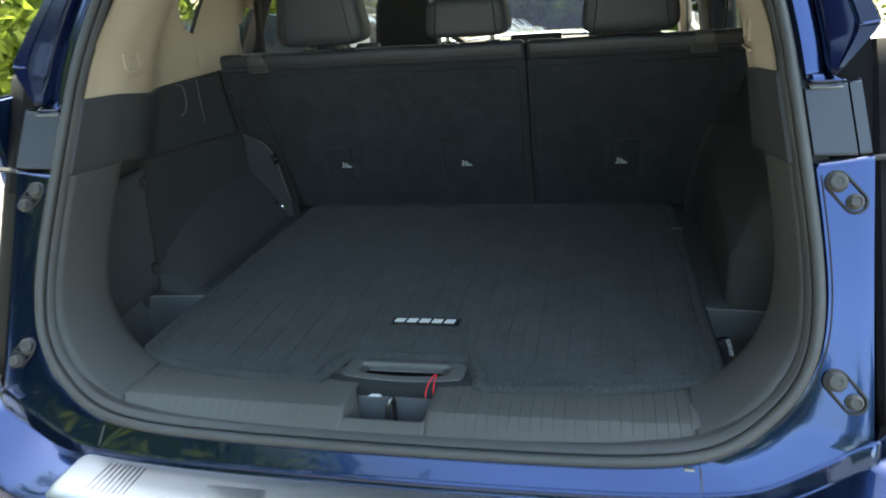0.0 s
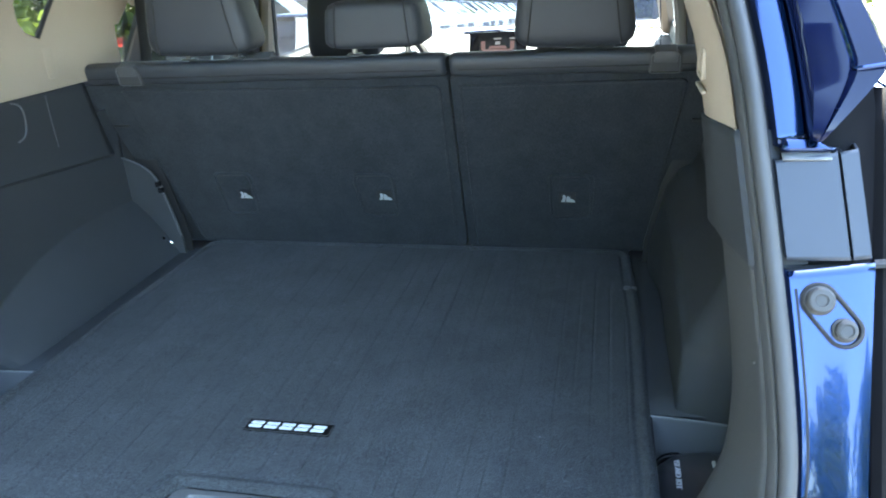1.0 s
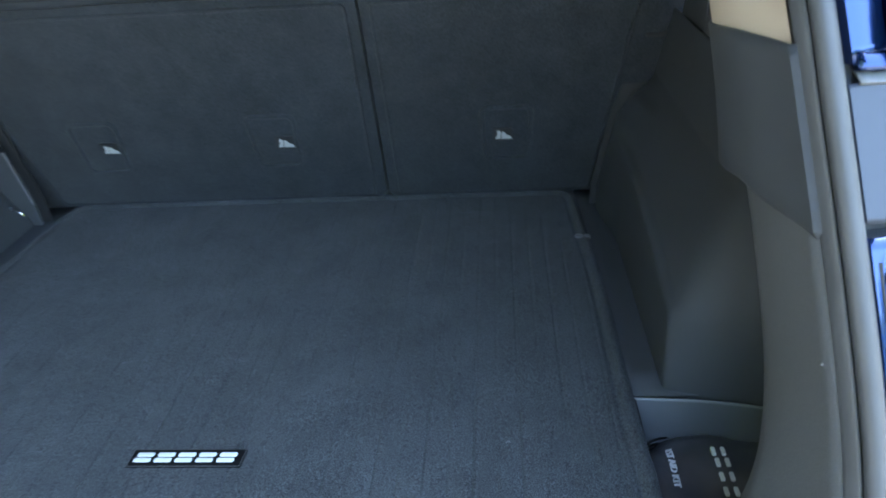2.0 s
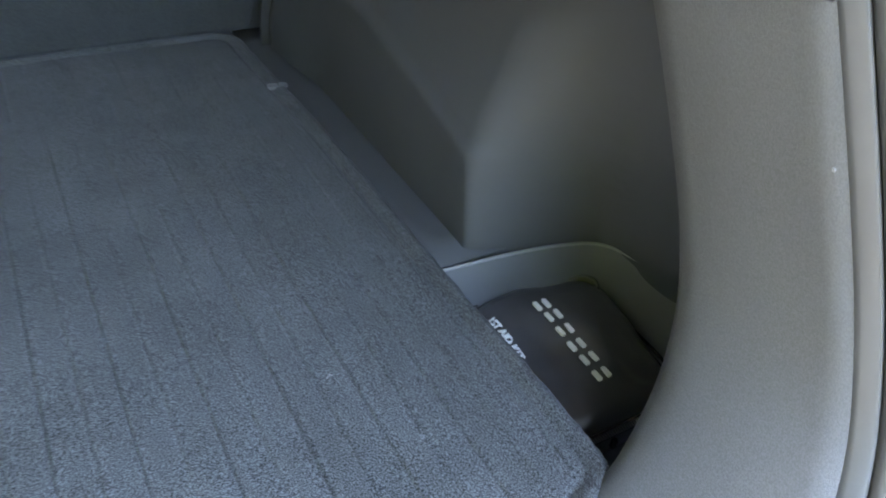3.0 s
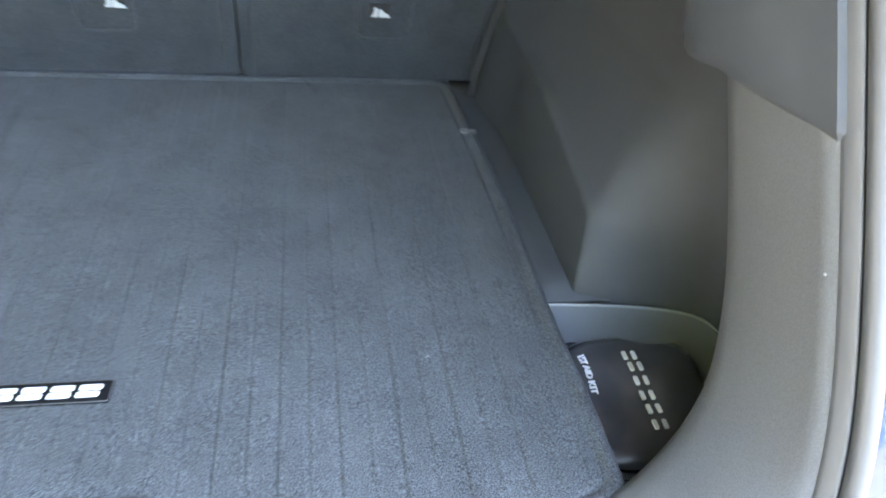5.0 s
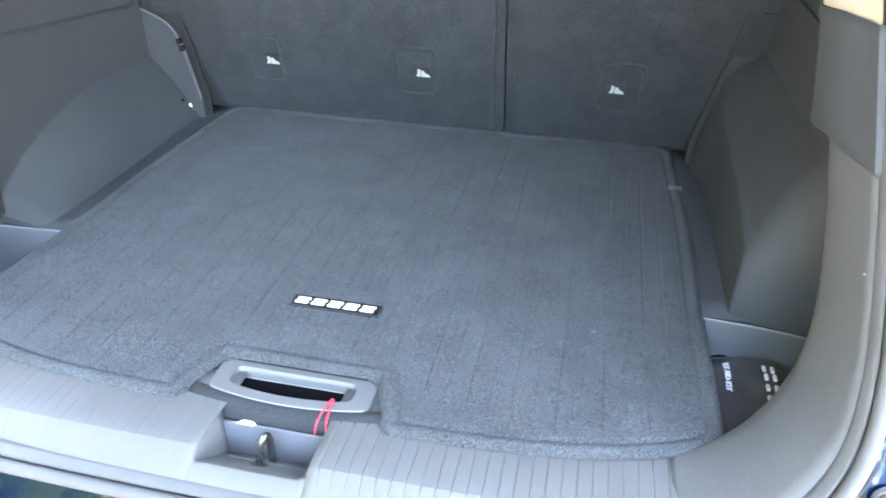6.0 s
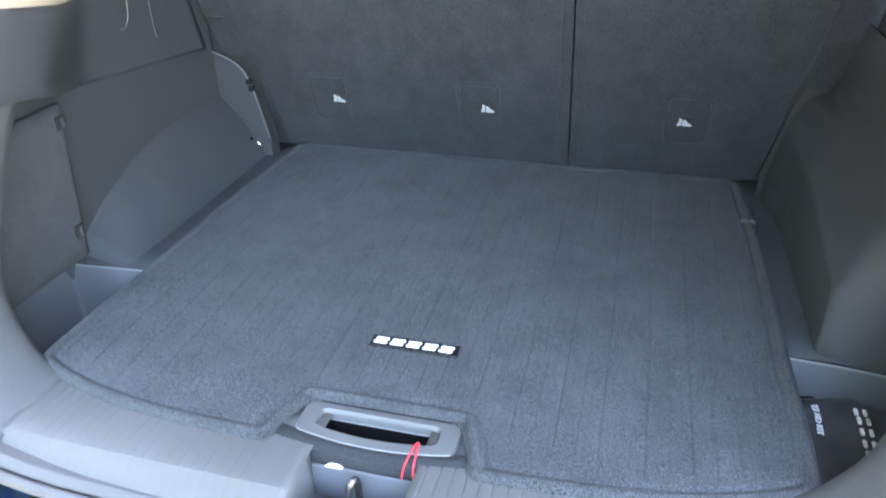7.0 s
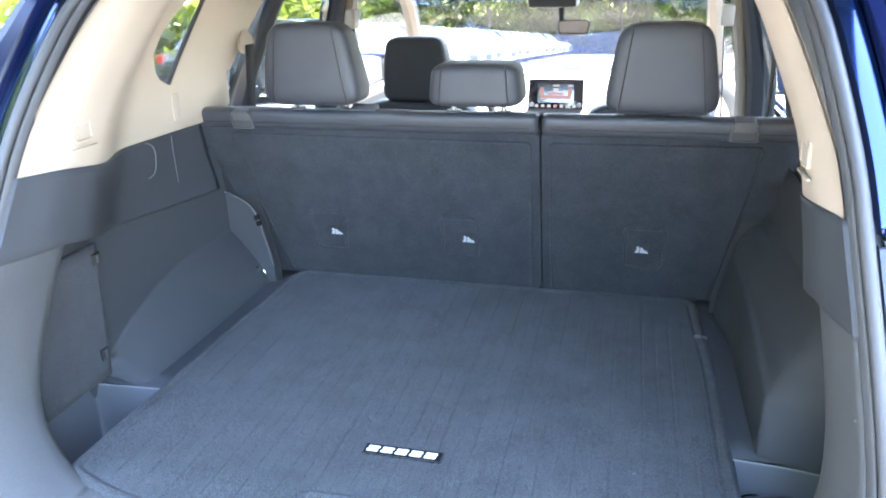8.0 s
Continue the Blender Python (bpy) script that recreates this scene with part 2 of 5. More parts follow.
HALF = smooth_line([(0.0, 0.693), (0.22, 0.694), (0.40, 0.699), (0.50, 0.718), (0.575, 0.776), (0.611, 0.832), (0.622, 0.90), (0.618, 0.98), (0.606, 1.08), (0.595, 1.16), (0.583, 1.25), (0.563, 1.34), (0.540, 1.43), (0.505, 1.50), (0.40, 1.53), (0.0, 1.54)], 2)
HALF = np.array(smooth_line(HALF, 2))
_run = np.concatenate([[0], np.cumsum(np.linalg.norm(np.diff(HALF, axis=0), axis=1))])
_even = np.linspace(0, _run[-1], 240)
HALF = np.stack([np.interp(_even, _run, HALF[:, 0]), np.interp(_even, _run, HALF[:, 1])], 1)


def half_ring(inset, ahead, lo=0, hi=None, side=1):
    """The opening's half outline moved inwards by inset (across it) and ahead into the car."""
    p = HALF
    d = np.gradient(p, axis=0)
    d /= np.linalg.norm(d, axis=1)[:, None]
    q = p + np.stack([-d[:, 1], d[:, 0]], 1) * inset
    q = q[lo:hi]
    return np.stack([side * q[:, 0], y_rear(p[lo:hi, 1]) + ahead, q[:, 1]], 1)


def strip(inset, ahead, z0, z1, side=1, n=24):
    """As half_ring, but up one side from height z0 to z1."""
    q, h = half_ring(inset, ahead, side=side), HALF[:, 1]
    return np.stack([np.interp(np.linspace(z0, z1, n), h[60:200], q[60:200, k]) for k in range(3)], 1)


def index_at(x=None, z=None):
    if x is not None:
        return int(np.argmin(np.abs(HALF[:, 0] - x) + (HALF[:, 1] > 0.9) * 9))
    return int(np.argmin(np.abs(HALF[:, 1] - z)))


# weatherstrip round the opening
seal = thing("weatherstrip", "grey rubber weatherstrip round the open hatch", "door seal", kind="structure")
bulb = np.concatenate([half_ring(0.0062, -0.0100), half_ring(0.0062, -0.0100, side=-1)[::-1][1:-1]])
part("bulb", tube(bmesh.new(), bulb, 0.0080, 18, closed=True), M_RUBBER, seal, sharp=80)


flap = [np.concatenate([half_ring(a, b), half_ring(a, b, side=-1)[::-1][1:-1]]) for a, b in ((0.0195, 0.022), (0.0205, 0.0110), (0.0210, 0.0085), (0.0203, 0.0060), (0.0185, 0.0015), (0.0165, -0.0025), (0.0150, -0.0042), (0.0136, -0.0042), (0.0126, -0.0020), (0.0120, 0.006), (0.0120, 0.020))]
sheet("inner_lip", flap, M_RUBBER, seal, wrap=True, sharp=70)

carrier = [np.concatenate([half_ring(a, b), half_ring(a, b, side=-1)[::-1][1:-1]]) for a, b in ((-0.016, 0.022), (-0.006, 0.014), (0.002, 0.000), (0.011, -0.001), (0.014, 0.022))]
sheet("carrier", carrier, M_BLACK, seal, 0.002, wrap=True)

# ---- side walls of the load space ----
Z_FLOOR, Z_MAT = 0.729, 0.740


def crease(z):
    return float(np.interp(z, [0.736, 0.790, 0.823, 0.850, 0.88, 0.92, 0.97, 1.02, 1.09], [0.116, 0.129, 0.139, 0.148, 0.156, 0.162, 0.159, 0.151, 0.138]))


def ridge_z(y):
    return float(np.interp(y, [0.136, 0.26, 0.38, 0.55, 0.65], [0.825, 0.852, 0.873, 0.880, 0.880]))


def wall_right(y, z):
    """Side face, ridge and leaning upper face ahead of the crease; behind it a hollow that closes upwards."""
    yc = crease(z)
    zr = ridge_z(max(y, yc))
    if z < zr:
        f = 0.557 + 0.006 * (z - 0.73) / (zr - 0.73)
    else:
        u = min(1.0, (z - zr) / (0.975 - zr))
        f = 0.563 + 0.004 * min(1.0, (z - zr) / 0.010) + 0.060 * u ** 0.95 + 0.016 * max(0.0, (z - 0.975) / 0.1)
    rec = 0.716 - 0.072 * float(step((z - 0.74) / 0.30))
    far = 1.0 + 1.9 * float(step((z - 0.735) / 0.20))
    t = float(np.interp((yc - y) / far, [0, 0.003, 0.007, 0.012, 0.018, 0.026, 0.036, 0.045, 0.060, 0.085, 0.145], [0, 0.015, 0.065, 0.165, 0.33, 0.56, 0.75, 0.86, 0.93, 0.97, 1.0]))
    w_front = float(step((y - 0.47) / 0.15)) * (1 - float(step((z - 0.945) / 0.03)))
    f += w_front * min(0.0, float(np.interp(z, [0.60, 0.775, 0.905, 0.940, 0.968], [0.537, 0.539, 0.568, 0.592, 0.640])) - f)
    even = 0.558 + 0.080 * float(step((z - 0.74) / 0.33))
    f += (even - f) * float(step(t * 2.2))
    return f + max(0.0, rec - f) * t


def wall_left(y, z):
    zc = np.interp(y, [0.104, 0.124, 0.2, 0.3, 0.4, 0.5, 0.64], [0.735, 0.768, 0.812, 0.848, 0.866, 0.868, 0.860])
    w = 0.652 + 0.030 * step((0.10 - y) / 0.05) * step((0.80 - z) / 0.06)
    if y > 0.103 and z < zc:
        u = min(1.0, (zc - z) / max(1e-3, zc - 0.72))
        return w - (w - 0.553) * (0.55 * u ** 0.8 + 0.45 * (1 - (1 - u) ** 1.6))
    return w


def side_wall(side):
    f = wall_right if side > 0 else wall_left
    name = "wall_right" if side > 0 else "wall_left"
    ob = thing(name, "charcoal grained plastic side trim over the wheel housing", "side trim", kind="structure")
    zs = np.concatenate([np.linspace(0.60, 0.74, 8), np.linspace(0.75, 1.085, 96)])
    offs = np.concatenate([np.linspace(-0.30, -0.12, 7), np.linspace(-0.11, -0.05, 7), np.linspace(-0.045, -0.003, 15), [-0.001, 0.0]])

    def columns(z):
        yc = crease(z) if side > 0 else 0.104
        reach = min(0.30, max(0.13, yc - float(y_rear(z)) - 0.075))
        return np.concatenate([yc + np.linspace(-reach, -0.12, 7), yc + offs[7:], yc + np.linspace(0.004, 1, 56) * (0.625 - yc)])

    sheet("lower_panel", [[(side * f(y, z), y, z) for y in columns(z)] for z in zs], M_TRIM, ob, 0.004, inside=-1.0 if side > 0 else 1.0, sharp=75)
    if side > 0:
        ridge = [(f(y, ridge_z(y)) + 0.0086, y, ridge_z(y) - 0.0010) for y in np.linspace(0.138, 0.615, 40)]
        part("ridge_edge", tube(bmesh.new(), ridge, 0.0100, 16), M_TRIM, ob, sharp=80)
    return ob


def zb_low(y):
    return np.interp(y, [-0.15, 0.0, 0.05, 0.127, 0.22, 0.604, 0.7], [1.078, 1.070, 1.058, 1.036, 1.022, 0.986, 0.975])


def zb_high(y):
    return np.interp(y, [-0.15, 0.0, 0.12, 0.20, 0.24, 0.55, 0.8], [1.198, 1.188, 1.170, 1.160, 1.158, 1.152, 1.150])


def pillar_x(y, z):
    """The inner face of the rear pillar and quarter trim, which leans in towards the roof."""
    s = np.interp(z, HALF[40:190, 1], HALF[40:190, 0]) - 0.019 - 0.015 * float(step((y - y_rear(z) - 0.01) / 0.10)) - 0.11 * max(0.0, z - 1.26)
    out = 0.655 - 0.06 * step((z - 1.2) / 0.4)
    return s + max(0.0, out - s) * step((y - y_rear(z) - 0.16) / 0.24)


walls = {}
for side in (1, -1):
    walls[side] = w = side_wall(side)
    # upper dark band, a little proud of the panel below
    rows = []
    for v in np.linspace(0, 1, 12):
        row = []
        for u in np.linspace(0, 1, 40):
            z0 = 1.077 + 0.117 * v
            y = y_rear(z0) + 0.012 + u * (0.70 - 0.29 * (z0 - 0.727) - 0.012 - y_rear(z0) - 0.012)
            z = zb_low(y) * (1 - v) + zb_high(y) * v
            row.append((side * (pillar_x(y, z) - 0.0035 - 0.008 * (1 - v) ** 2 * float(step((y + 0.05) / 0.12))), y, z))
        x, y, z = row[0]
        rows.append([(x + side * 0.050, y + 0.004, z), (x + side * 0.012, y - 0.002, z), (x + side * 0.003, y - 0.001, z)] + row)
    under = [(side * 0.735, y, z + 0.006) for x, y, z in rows[0]]
    lip = [(x + side * 0.003, y, z - 0.004) for x, y, z in rows[0]]
    sheet("upper_panel", [under, lip] + rows, M_TRIM, w, 0.004, inside=-1.0 if side > 0 else 1.0)
    # hatch-side return that follows the opening
    i0, i1 = index_at(x=0.462), index_at(z=1.11)
    prof = [(0.0245, 0.011), (0.030, 0.03), (0.034, 0.08), (0.036, 0.125), (0.033, 0.145), (0.022, 0.156), (0.0, 0.162), (-0.04, 0.165), (-0.12, 0.167)]
    low = np.interp(HALF[i0:i1, 1], [0.70, 0.72, 0.80], [0.62, 0.68, 1.0])[:, None]
    ring_rows = [half_ring(0, b, i0, i1, side) + (half_ring(a, b, i0, i1, side) - half_ring(0, b, i0, i1, side)) * low for a, b in prof]
    for k, (a, b) in enumerate(((0.0215, 0.011), (0.024, 0.030), (0.030, 0.075))):
        w_up = step((HALF[i0:i1, 1] - 0.74) / 0.12)[:, None]
        ring_rows[k] = ring_rows[k] * (1 - w_up) + half_ring(a, b, i0, i1, side) * w_up
    sheet("return_panel", ring_rows, M_RETURN, w, 0.003, inside=-1.0 if side > 0 else 1.0, sharp=60)

# ---- load floor, bins and sill ----
floor = thing("floor", "black carpeted cargo load floor with a pull handle", "cargo floor", kind="structure")
fl = [(-0.520, -0.16), (-0.45, -0.20), (-0.125, -0.238), (0.125, -0.238), (0.45, -0.20), (0.520, -0.16), (0.520, 0.72), (-0.520, 0.72)]
bm = bmesh.new()
prism(bm, fl[:2] + [(-0.106, -0.222)] + [(-0.106, -0.1485), (0.106, -0.1485), (0.106, -0.222)] + fl[4:], 0.712, Z_FLOOR, 0.003)
part("board", bm, M_BOARD, floor)
for side in (1, -1):
    b = thing("storage_bin", "open black plastic storage bin beside the cargo floor", "storage bin", kind="structure")
    o = 0.03 if side < 0 else 0.0
    sheet("ledge", [[(side * x, y, 0.7285 + 0.0015 * step((y - 0.1) / 0.02)) for x in np.linspace(0.50, 0.69 - o, 8)] for y in np.linspace(0.098, 0.70, 12)], M_TRIM, b, 0.003)
    sheet("bottom", [[(side * x, y, 0.622) for x in np.linspace(0.48, 0.74, 4)] for y in np.linspace(-0.26, 0.10, 4)], M_PLASTIC, b, 0.004)
    sheet("inner_wall", [[(side * 0.500, y, z) for y in np.linspace(-0.2, 0.10, 4)] for z in (0.60, 0.712)], M_PLASTIC, b, 0.004)
    if side > 0:
        rim = [(0.512, 0.099), (0.560, 0.096), (0.610, 0.0915), (0.655, 0.083), (0.688, 0.072), (0.704, 0.052), (0.711, 0.022), (0.7145, -0.03), (0.7155, -0.12)]
    else:
        rim = [(0.512, 0.0985), (0.560, 0.0955), (0.610, 0.0925), (0.645, 0.0895), (0.664, 0.0865), (0.6675, 0.078), (0.6685, 0.05), (0.6690, -0.03), (0.6690, -0.12)]
    rim = [(x, y, 0.7285) for x, y in smooth_line(rim, 3)]
    rim = [(x, y - 0.0030, z) for x, y, z in rim]
    draft = []
    for d, z in ((0.0, 0.7275), (0.0016, 0.722), (0.0045, 0.700), (0.0085, 0.665), (0.012, 0.636), (0.020, 0.624)):
        draft.append([(side * (x - d * float(step((x - 0.56) / 0.12))), y - 0.0006 - d * (0.35 + 0.65 * float(step((y - 0.02) / 0.06))), z) for x, y, _ in rim])
    sheet("bin_wall", draft, M_BIN, b, label="smooth moulded wall of the bin", sharp=60)
    part("rim", tube(bmesh.new(), [(side * x, y, z) for x, y, z in rim], 0.0016, 6), M_PALE, b, "pale moulded edge of the bin")

# pull handle plate in the board's notch
def bowed(hx, y0, y1, bow, r, n=9):
    pts = [(-hx + 2 * hx * i / n, y0 - bow * (1 - (2 * i / n - 1) ** 2)) for i in range(n + 1)]
    return rounded(pts + [(hx, y1), (-hx, y1)], [r] + [0.004] * (n - 1) + [r, r, r], 4)


def slot_at(d):
    return bowed(0.0790 + 0.4 * d, -0.1885 - 0.7 * d, -0.1640 + d, 0.009, 0.006 + max(0.0, d))


outer = bowed(0.105, -0.201, -0.1495, 0.013, 0.018)
levels = [(outer, 0.700, 1.0), (outer, 0.7315, 1.0), (outer, 0.7345, 0.985), (slot_at(0.0045), 0.7353, 1.0), (slot_at(0.0025), 0.7338, 1.0), (slot_at(0.0005), 0.7300, 1.0), (slot_at(-0.0012), 0.7225, 1.0), (slot_at(-0.0022), 0.7220, 1.0)]
rows = []
for pts, z, k in levels:
    cx, cy = 0.0, -0.178
    rows.append([(cx + (x - cx) * k, cy + (y - cy) * k, z) for x, y in pts])
handle = thing("pull_handle", "grey plastic pull handle plate with a dark finger slot", "handle")
sheet("plate", rows, M_HANDLE, handle, wrap=True, sharp=40)
front_run = [(x, y, 0.7335) for x, y in outer if y < -0.2005]
front_run.sort()
part("front_edge", tube(bmesh.new(), front_run, 0.0011, 6), M_PALE, handle, "pale line along the front edge")
# the shade inside the slot is put into the colour: near-black liner and floor
sheet("slot_liner", [[(x, y, z) for x, y in slot_at(-0.0024)] for z in (0.7219, 0.690)], M_PLATE, handle, wrap=True, label="finger slot liner, slot shade as near-black colour")
box("slot_floor", (-0.09, -0.20, 0.676), (0.09, -0.155, 0.690), M_PLATE, handle, 0.001, "finger slot floor, slot shade as near-black colour")
part("slot_edge", tube(bmesh.new(), [(x, -0.1657, 0.7226) for x in np.linspace(-0.074, 0.074, 9)], 0.0006, 6), M_PALE, handle, "thin pale edge inside the finger slot")
apron = []
for u in np.linspace(-1, 1, 25):
    yb = -0.203 - 0.014 * (1 - u * u)
    apron.append([(0.124 * u, yb + 0.006, 0.7318), (0.124 * u, yb - 0.006, 0.7322), (0.124 * u, yb - 0.014, 0.7305), (0.124 * u, yb - 0.0165, 0.7225), (0.124 * u, yb - 0.0175, 0.690)])
sheet("apron", apron, M_BOARD, floor, 0.002, sharp=60)
for side in (1, -1):
    sheet("notch_floor", [[(side * x, y, 0.7300) for y in (-0.140, -0.170, -0.202)] for x in (0.100, 0.112, 0.126)], M_BOARD, floor, 0.002)

# sill with ribs and the catch pocket
sill = thing("sill", "ribbed grey plastic load sill", "sill trim", kind="structure")
SEC = [(-0.150, 0.7290), (-0.190, 0.7312), (-0.232, 0.7336), (-0.262, 0.7350), (-0.2870, 0.7348), (-0.2900, 0.7340), (-0.306, 0.7240), (-0.322, 0.7140), (-0.328, 0.7085)]


def sill_half(side):
    cols = [(0.466, 0.0)]
    for k in range(24):
        x0 = 0.4535 - k * 0.0163
        if x0 > 0.072:
            cols += [(x0 + dx, dz) for dx, dz in ((0.0012, 0.0), (0.0006, -0.0006 - 0.0003 * side), (-0.0006, -0.0006 - 0.0003 * side), (-0.0012, 0.0))]
    cols.append((0.0665, 0.0))
    rows = []
    for x, dz in cols:
        bow = 0.010 * (1 - (x / 0.47) ** 2)
        row = []
        for i, (y, z) in enumerate(SEC):
            row.append((side * x, y - bow * (i / 8.0), z + (dz if i in (1, 2, 3, 4, 5) else 0.4 * dz if i == 6 else 0.0)))
        rows.append(row)
    sheet("ribbed_cover", rows, M_SILL, sill, 0.0015, inside=1.0 if side > 0 else -1.0, sharp=18)


sill_half(1)
sill_half(-1)
pocket = [[(-0.0668, y, top), (left, y, low), (right, y, low), (0.0678, y, top)] for y, top, low, left, right in
          ((-0.2362, 0.7330, 0.664, -0.0625, 0.0560), (-0.2500, 0.7336, 0.676, -0.0630, 0.0550), (-0.2700, 0.7338, 0.690, -0.0640, 0.0545), (-0.2920, 0.7330, 0.709, -0.0650, 0.0550),
           (-0.3075, 0.7270, 0.7228, -0.0655, 0.0560), (-0.3100, 0.7256, 0.7238, -0.0655, 0.0580), (-0.3150, 0.7228, 0.7226, -0.0640, 0.0600), (-0.3306, 0.7138, 0.7138, -0.0640, 0.0600), (-0.3378, 0.7083, 0.7083, -0.0640, 0.0600))]
sheet("catch_pocket", pocket, M_SILL, sill, 0.002, sharp=20)
box("pocket_back", (-0.0645, -0.2415, 0.660), (0.0645, -0.2370, 0.7190), M_POCKET, sill, 0.0015, "smooth pale wall of the catch pocket")
striker = thing("hatch_striker", "chromed steel hatch striker loop in the sill pocket", "striker")
part("loop", tube(bmesh.new(), smooth_line([(-0.0075, -0.2755, 0.686), (-0.0045, -0.2735, 0.712), (-0.0020, -0.2710, 0.7280), (0.0005, -0.2650, 0.7340), (0.0025, -0.2590, 0.7280), (0.0025, -0.2570, 0.712), (0.0010, -0.2565, 0.672)], 2), 0.0044, 10), M_ZINC, striker, sharp=80)
part("slot_plate", lathe(bmesh.new(), [(0.0105, -0.001), (0.0105, 0.0012), (0.006, 0.0016), (0.0, 0.0016)], 16, Matrix.Translation((-0.0068, -0.2755, 0.6945)) @ pose(0, 0, 0, -35, 0, 0)), M_BLACK, striker)
part("floor_line", tube(bmesh.new(), [(x, -0.2615, 0.6848) for x in np.linspace(-0.052, 0.046, 7)], 0.0011, 6), M_PLASTIC, sill, "shallow channel across the pocket floor")
paper = thing("paper_scrap", "small scrap of white paper on the pocket edge", "paper scrap")
part("sheet", prism(bmesh.new(), [(-0.047, -0.2405), (-0.026, -0.2405), (-0.024, -0.2375), (-0.033, -0.2330), (-0.043, -0.2350)], 0.7188, 0.7200), M_WHITE, paper)
cord = thing("red_cord", "thin red cord loop hanging over the handle", "cord")
part("loop", tube(bmesh.new(), smooth_line([(0.0490, -0.2362, 0.706), (0.0485, -0.2362, 0.716), (0.0505, -0.2310, 0.7335), (0.0545, -0.210, 0.739), (0.0565, -0.195, 0.7375), (0.0585, -0.193, 0.7360), (0.0605, -0.197, 0.7380), (0.0610, -0.212, 0.739), (0.0620, -0.2310, 0.7335), (0.0630, -0.2362, 0.716), (0.0630, -0.2362, 0.706)], 2), 0.0011, 8), M_RED, cord)

# ---- cargo mat ----
mat_thing = thing("cargo_mat", "dark charcoal ribbed carpet cargo mat on the load floor", "cargo mat")


def mat_side(y):
    return 0.516 + 0.004 * step((0.06 - y) / 0.12) - 0.014 * step((y - 0.3) / 0.4)


Y_NOTCH = -0.1465
GROOVES = np.arange(-0.486, 0.49, 0.027)


def notch_x(t):
    """Half width of the notch from its top (0) to the mat's front (1)."""
    return 0.1035 + 0.0185 * float(step(t * 1.15))


def outline_front(x):
    return -0.234 + 0.069 * (abs(x) / 0.520) ** 4


def flank(side, u, t):
    """A point of the tongue beside the notch: u from the outer edge to the notch, t from the notch's top to the front."""
    a = 0.520 + u * (notch_x(t) - 0.520)
    y1 = outline_front(a) + 0.013 * max(0.0, (0.04 - u) / 0.04) ** 2 + 0.014 * max(0.0, (u - 0.955) / 0.045) ** 2
    return side * a, Y_NOTCH + t * (y1 - Y_NOTCH)


def back(u, v):
    y1 = 0.688 - 0.03 * max(0.0, (abs(u) - 0.93) / 0.07) ** 2
    y = Y_NOTCH + (y1 - Y_NOTCH) * v
    return u * mat_side(y), y


ts = np.linspace(0, 1, 60)
edge = np.array([back(1, t) for t in np.linspace(0, 1, 160)] + [back(u, 1) for u in np.linspace(1, -1, 240)] + [back(-1, t) for t in np.linspace(1, 0, 160)]
                + [flank(sd, 0, t) for sd in (-1, 1) for t in ts] + [flank(sd, u, 1) for sd in (-1, 1) for u in np.linspace(0, 1, 150)]
                + [flank(sd, 1, t) for sd in (-1, 1) for t in ts] + [(x, Y_NOTCH) for x in np.linspace(-0.1035, 0.1035, 80)])


def mat_z(x, y):
    d = np.hypot(*(edge - (x, y)).T).min()
    k = int(np.argmin(np.abs(GROOVES - x)))
    g = abs(GROOVES[k] - x)
    z = Z_MAT - 0.0070 * (1 - step((d + 0.001) / 0.0075)) - 0.0034 * math.exp(-(((d - 0.021) / 0.0032) ** 2)) + 0.0028 * math.exp(-(((d - 0.0105) / 0.0055) ** 2))
    if d > 0.028:
        a = x - GROOVES[k]
        wide = 0.6 + 0.4 * noise.noise((k * 3.7, y * 4.0, 8.0))
        z -= (0.0017, 0.0009)[k % 2] * math.exp(-((g / 0.0014) ** 2)) * min(1.0, (d - 0.028) / 0.004)
        z += 0.0009 * wide * math.exp(-(((a - 0.0042) / 0.0028) ** 2)) * min(1.0, (d - 0.028) / 0.004)
    return z + 0.0007 * noise.noise((x * 9, y * 9, 2.0)) + 0.0003 * noise.noise((x * 40, y * 40, 5.0))


def spaced(lo, hi, n):
    """Even steps, with finer ones at each groove and near the ends."""
    pts = list(np.linspace(lo, hi, n)) + [g + o for g in GROOVES for o in (-0.004, -0.0022, -0.0014, -0.0007, 0.0, 0.0007, 0.0014, 0.0022, 0.0032, 0.0044, 0.0060, 0.0080)] + [s0 * (0.075 + 0.0025 * q) for s0 in (-1, 1) for q in range(24)] + [lo + o for o in np.linspace(0, 0.03, 11)] + [hi - o for o in np.linspace(0, 0.03, 11)]
    return np.array(sorted({round(float(p), 4) for p in pts if lo <= p <= hi}))


def mat_piece(grid):
    return [[(x, y, mat_z(x, y)) for x, y in row] for row in grid]


vs = np.concatenate([np.linspace(0, 0.035, 9), np.linspace(0.05, 0.955, 44), np.linspace(0.962, 1.0, 9)])
us = spaced(-0.516, 0.516, 60) / 0.516
sheet("carpet", mat_piece([[back(u, v) for v in vs] for u in us]), M_CARPET, mat_thing, 0.006, inside=1.0, sharp=80, rim=False)
for sd in (1, -1):
    uu = (0.516 - spaced(0.104, 0.516, 30)[::-1]) / (0.516 - 0.104)
    grid = [[flank(sd, min(1.0, u), t) for t in np.concatenate([np.linspace(0, 0.4, 9), np.linspace(0.45, 1.0, 20)])] for u in uu]
    sheet("front_tongue", mat_piece(grid), M_CARPET, mat_thing, 0.006, inside=1.0 if sd > 0 else -1.0, sharp=80, rim=False)
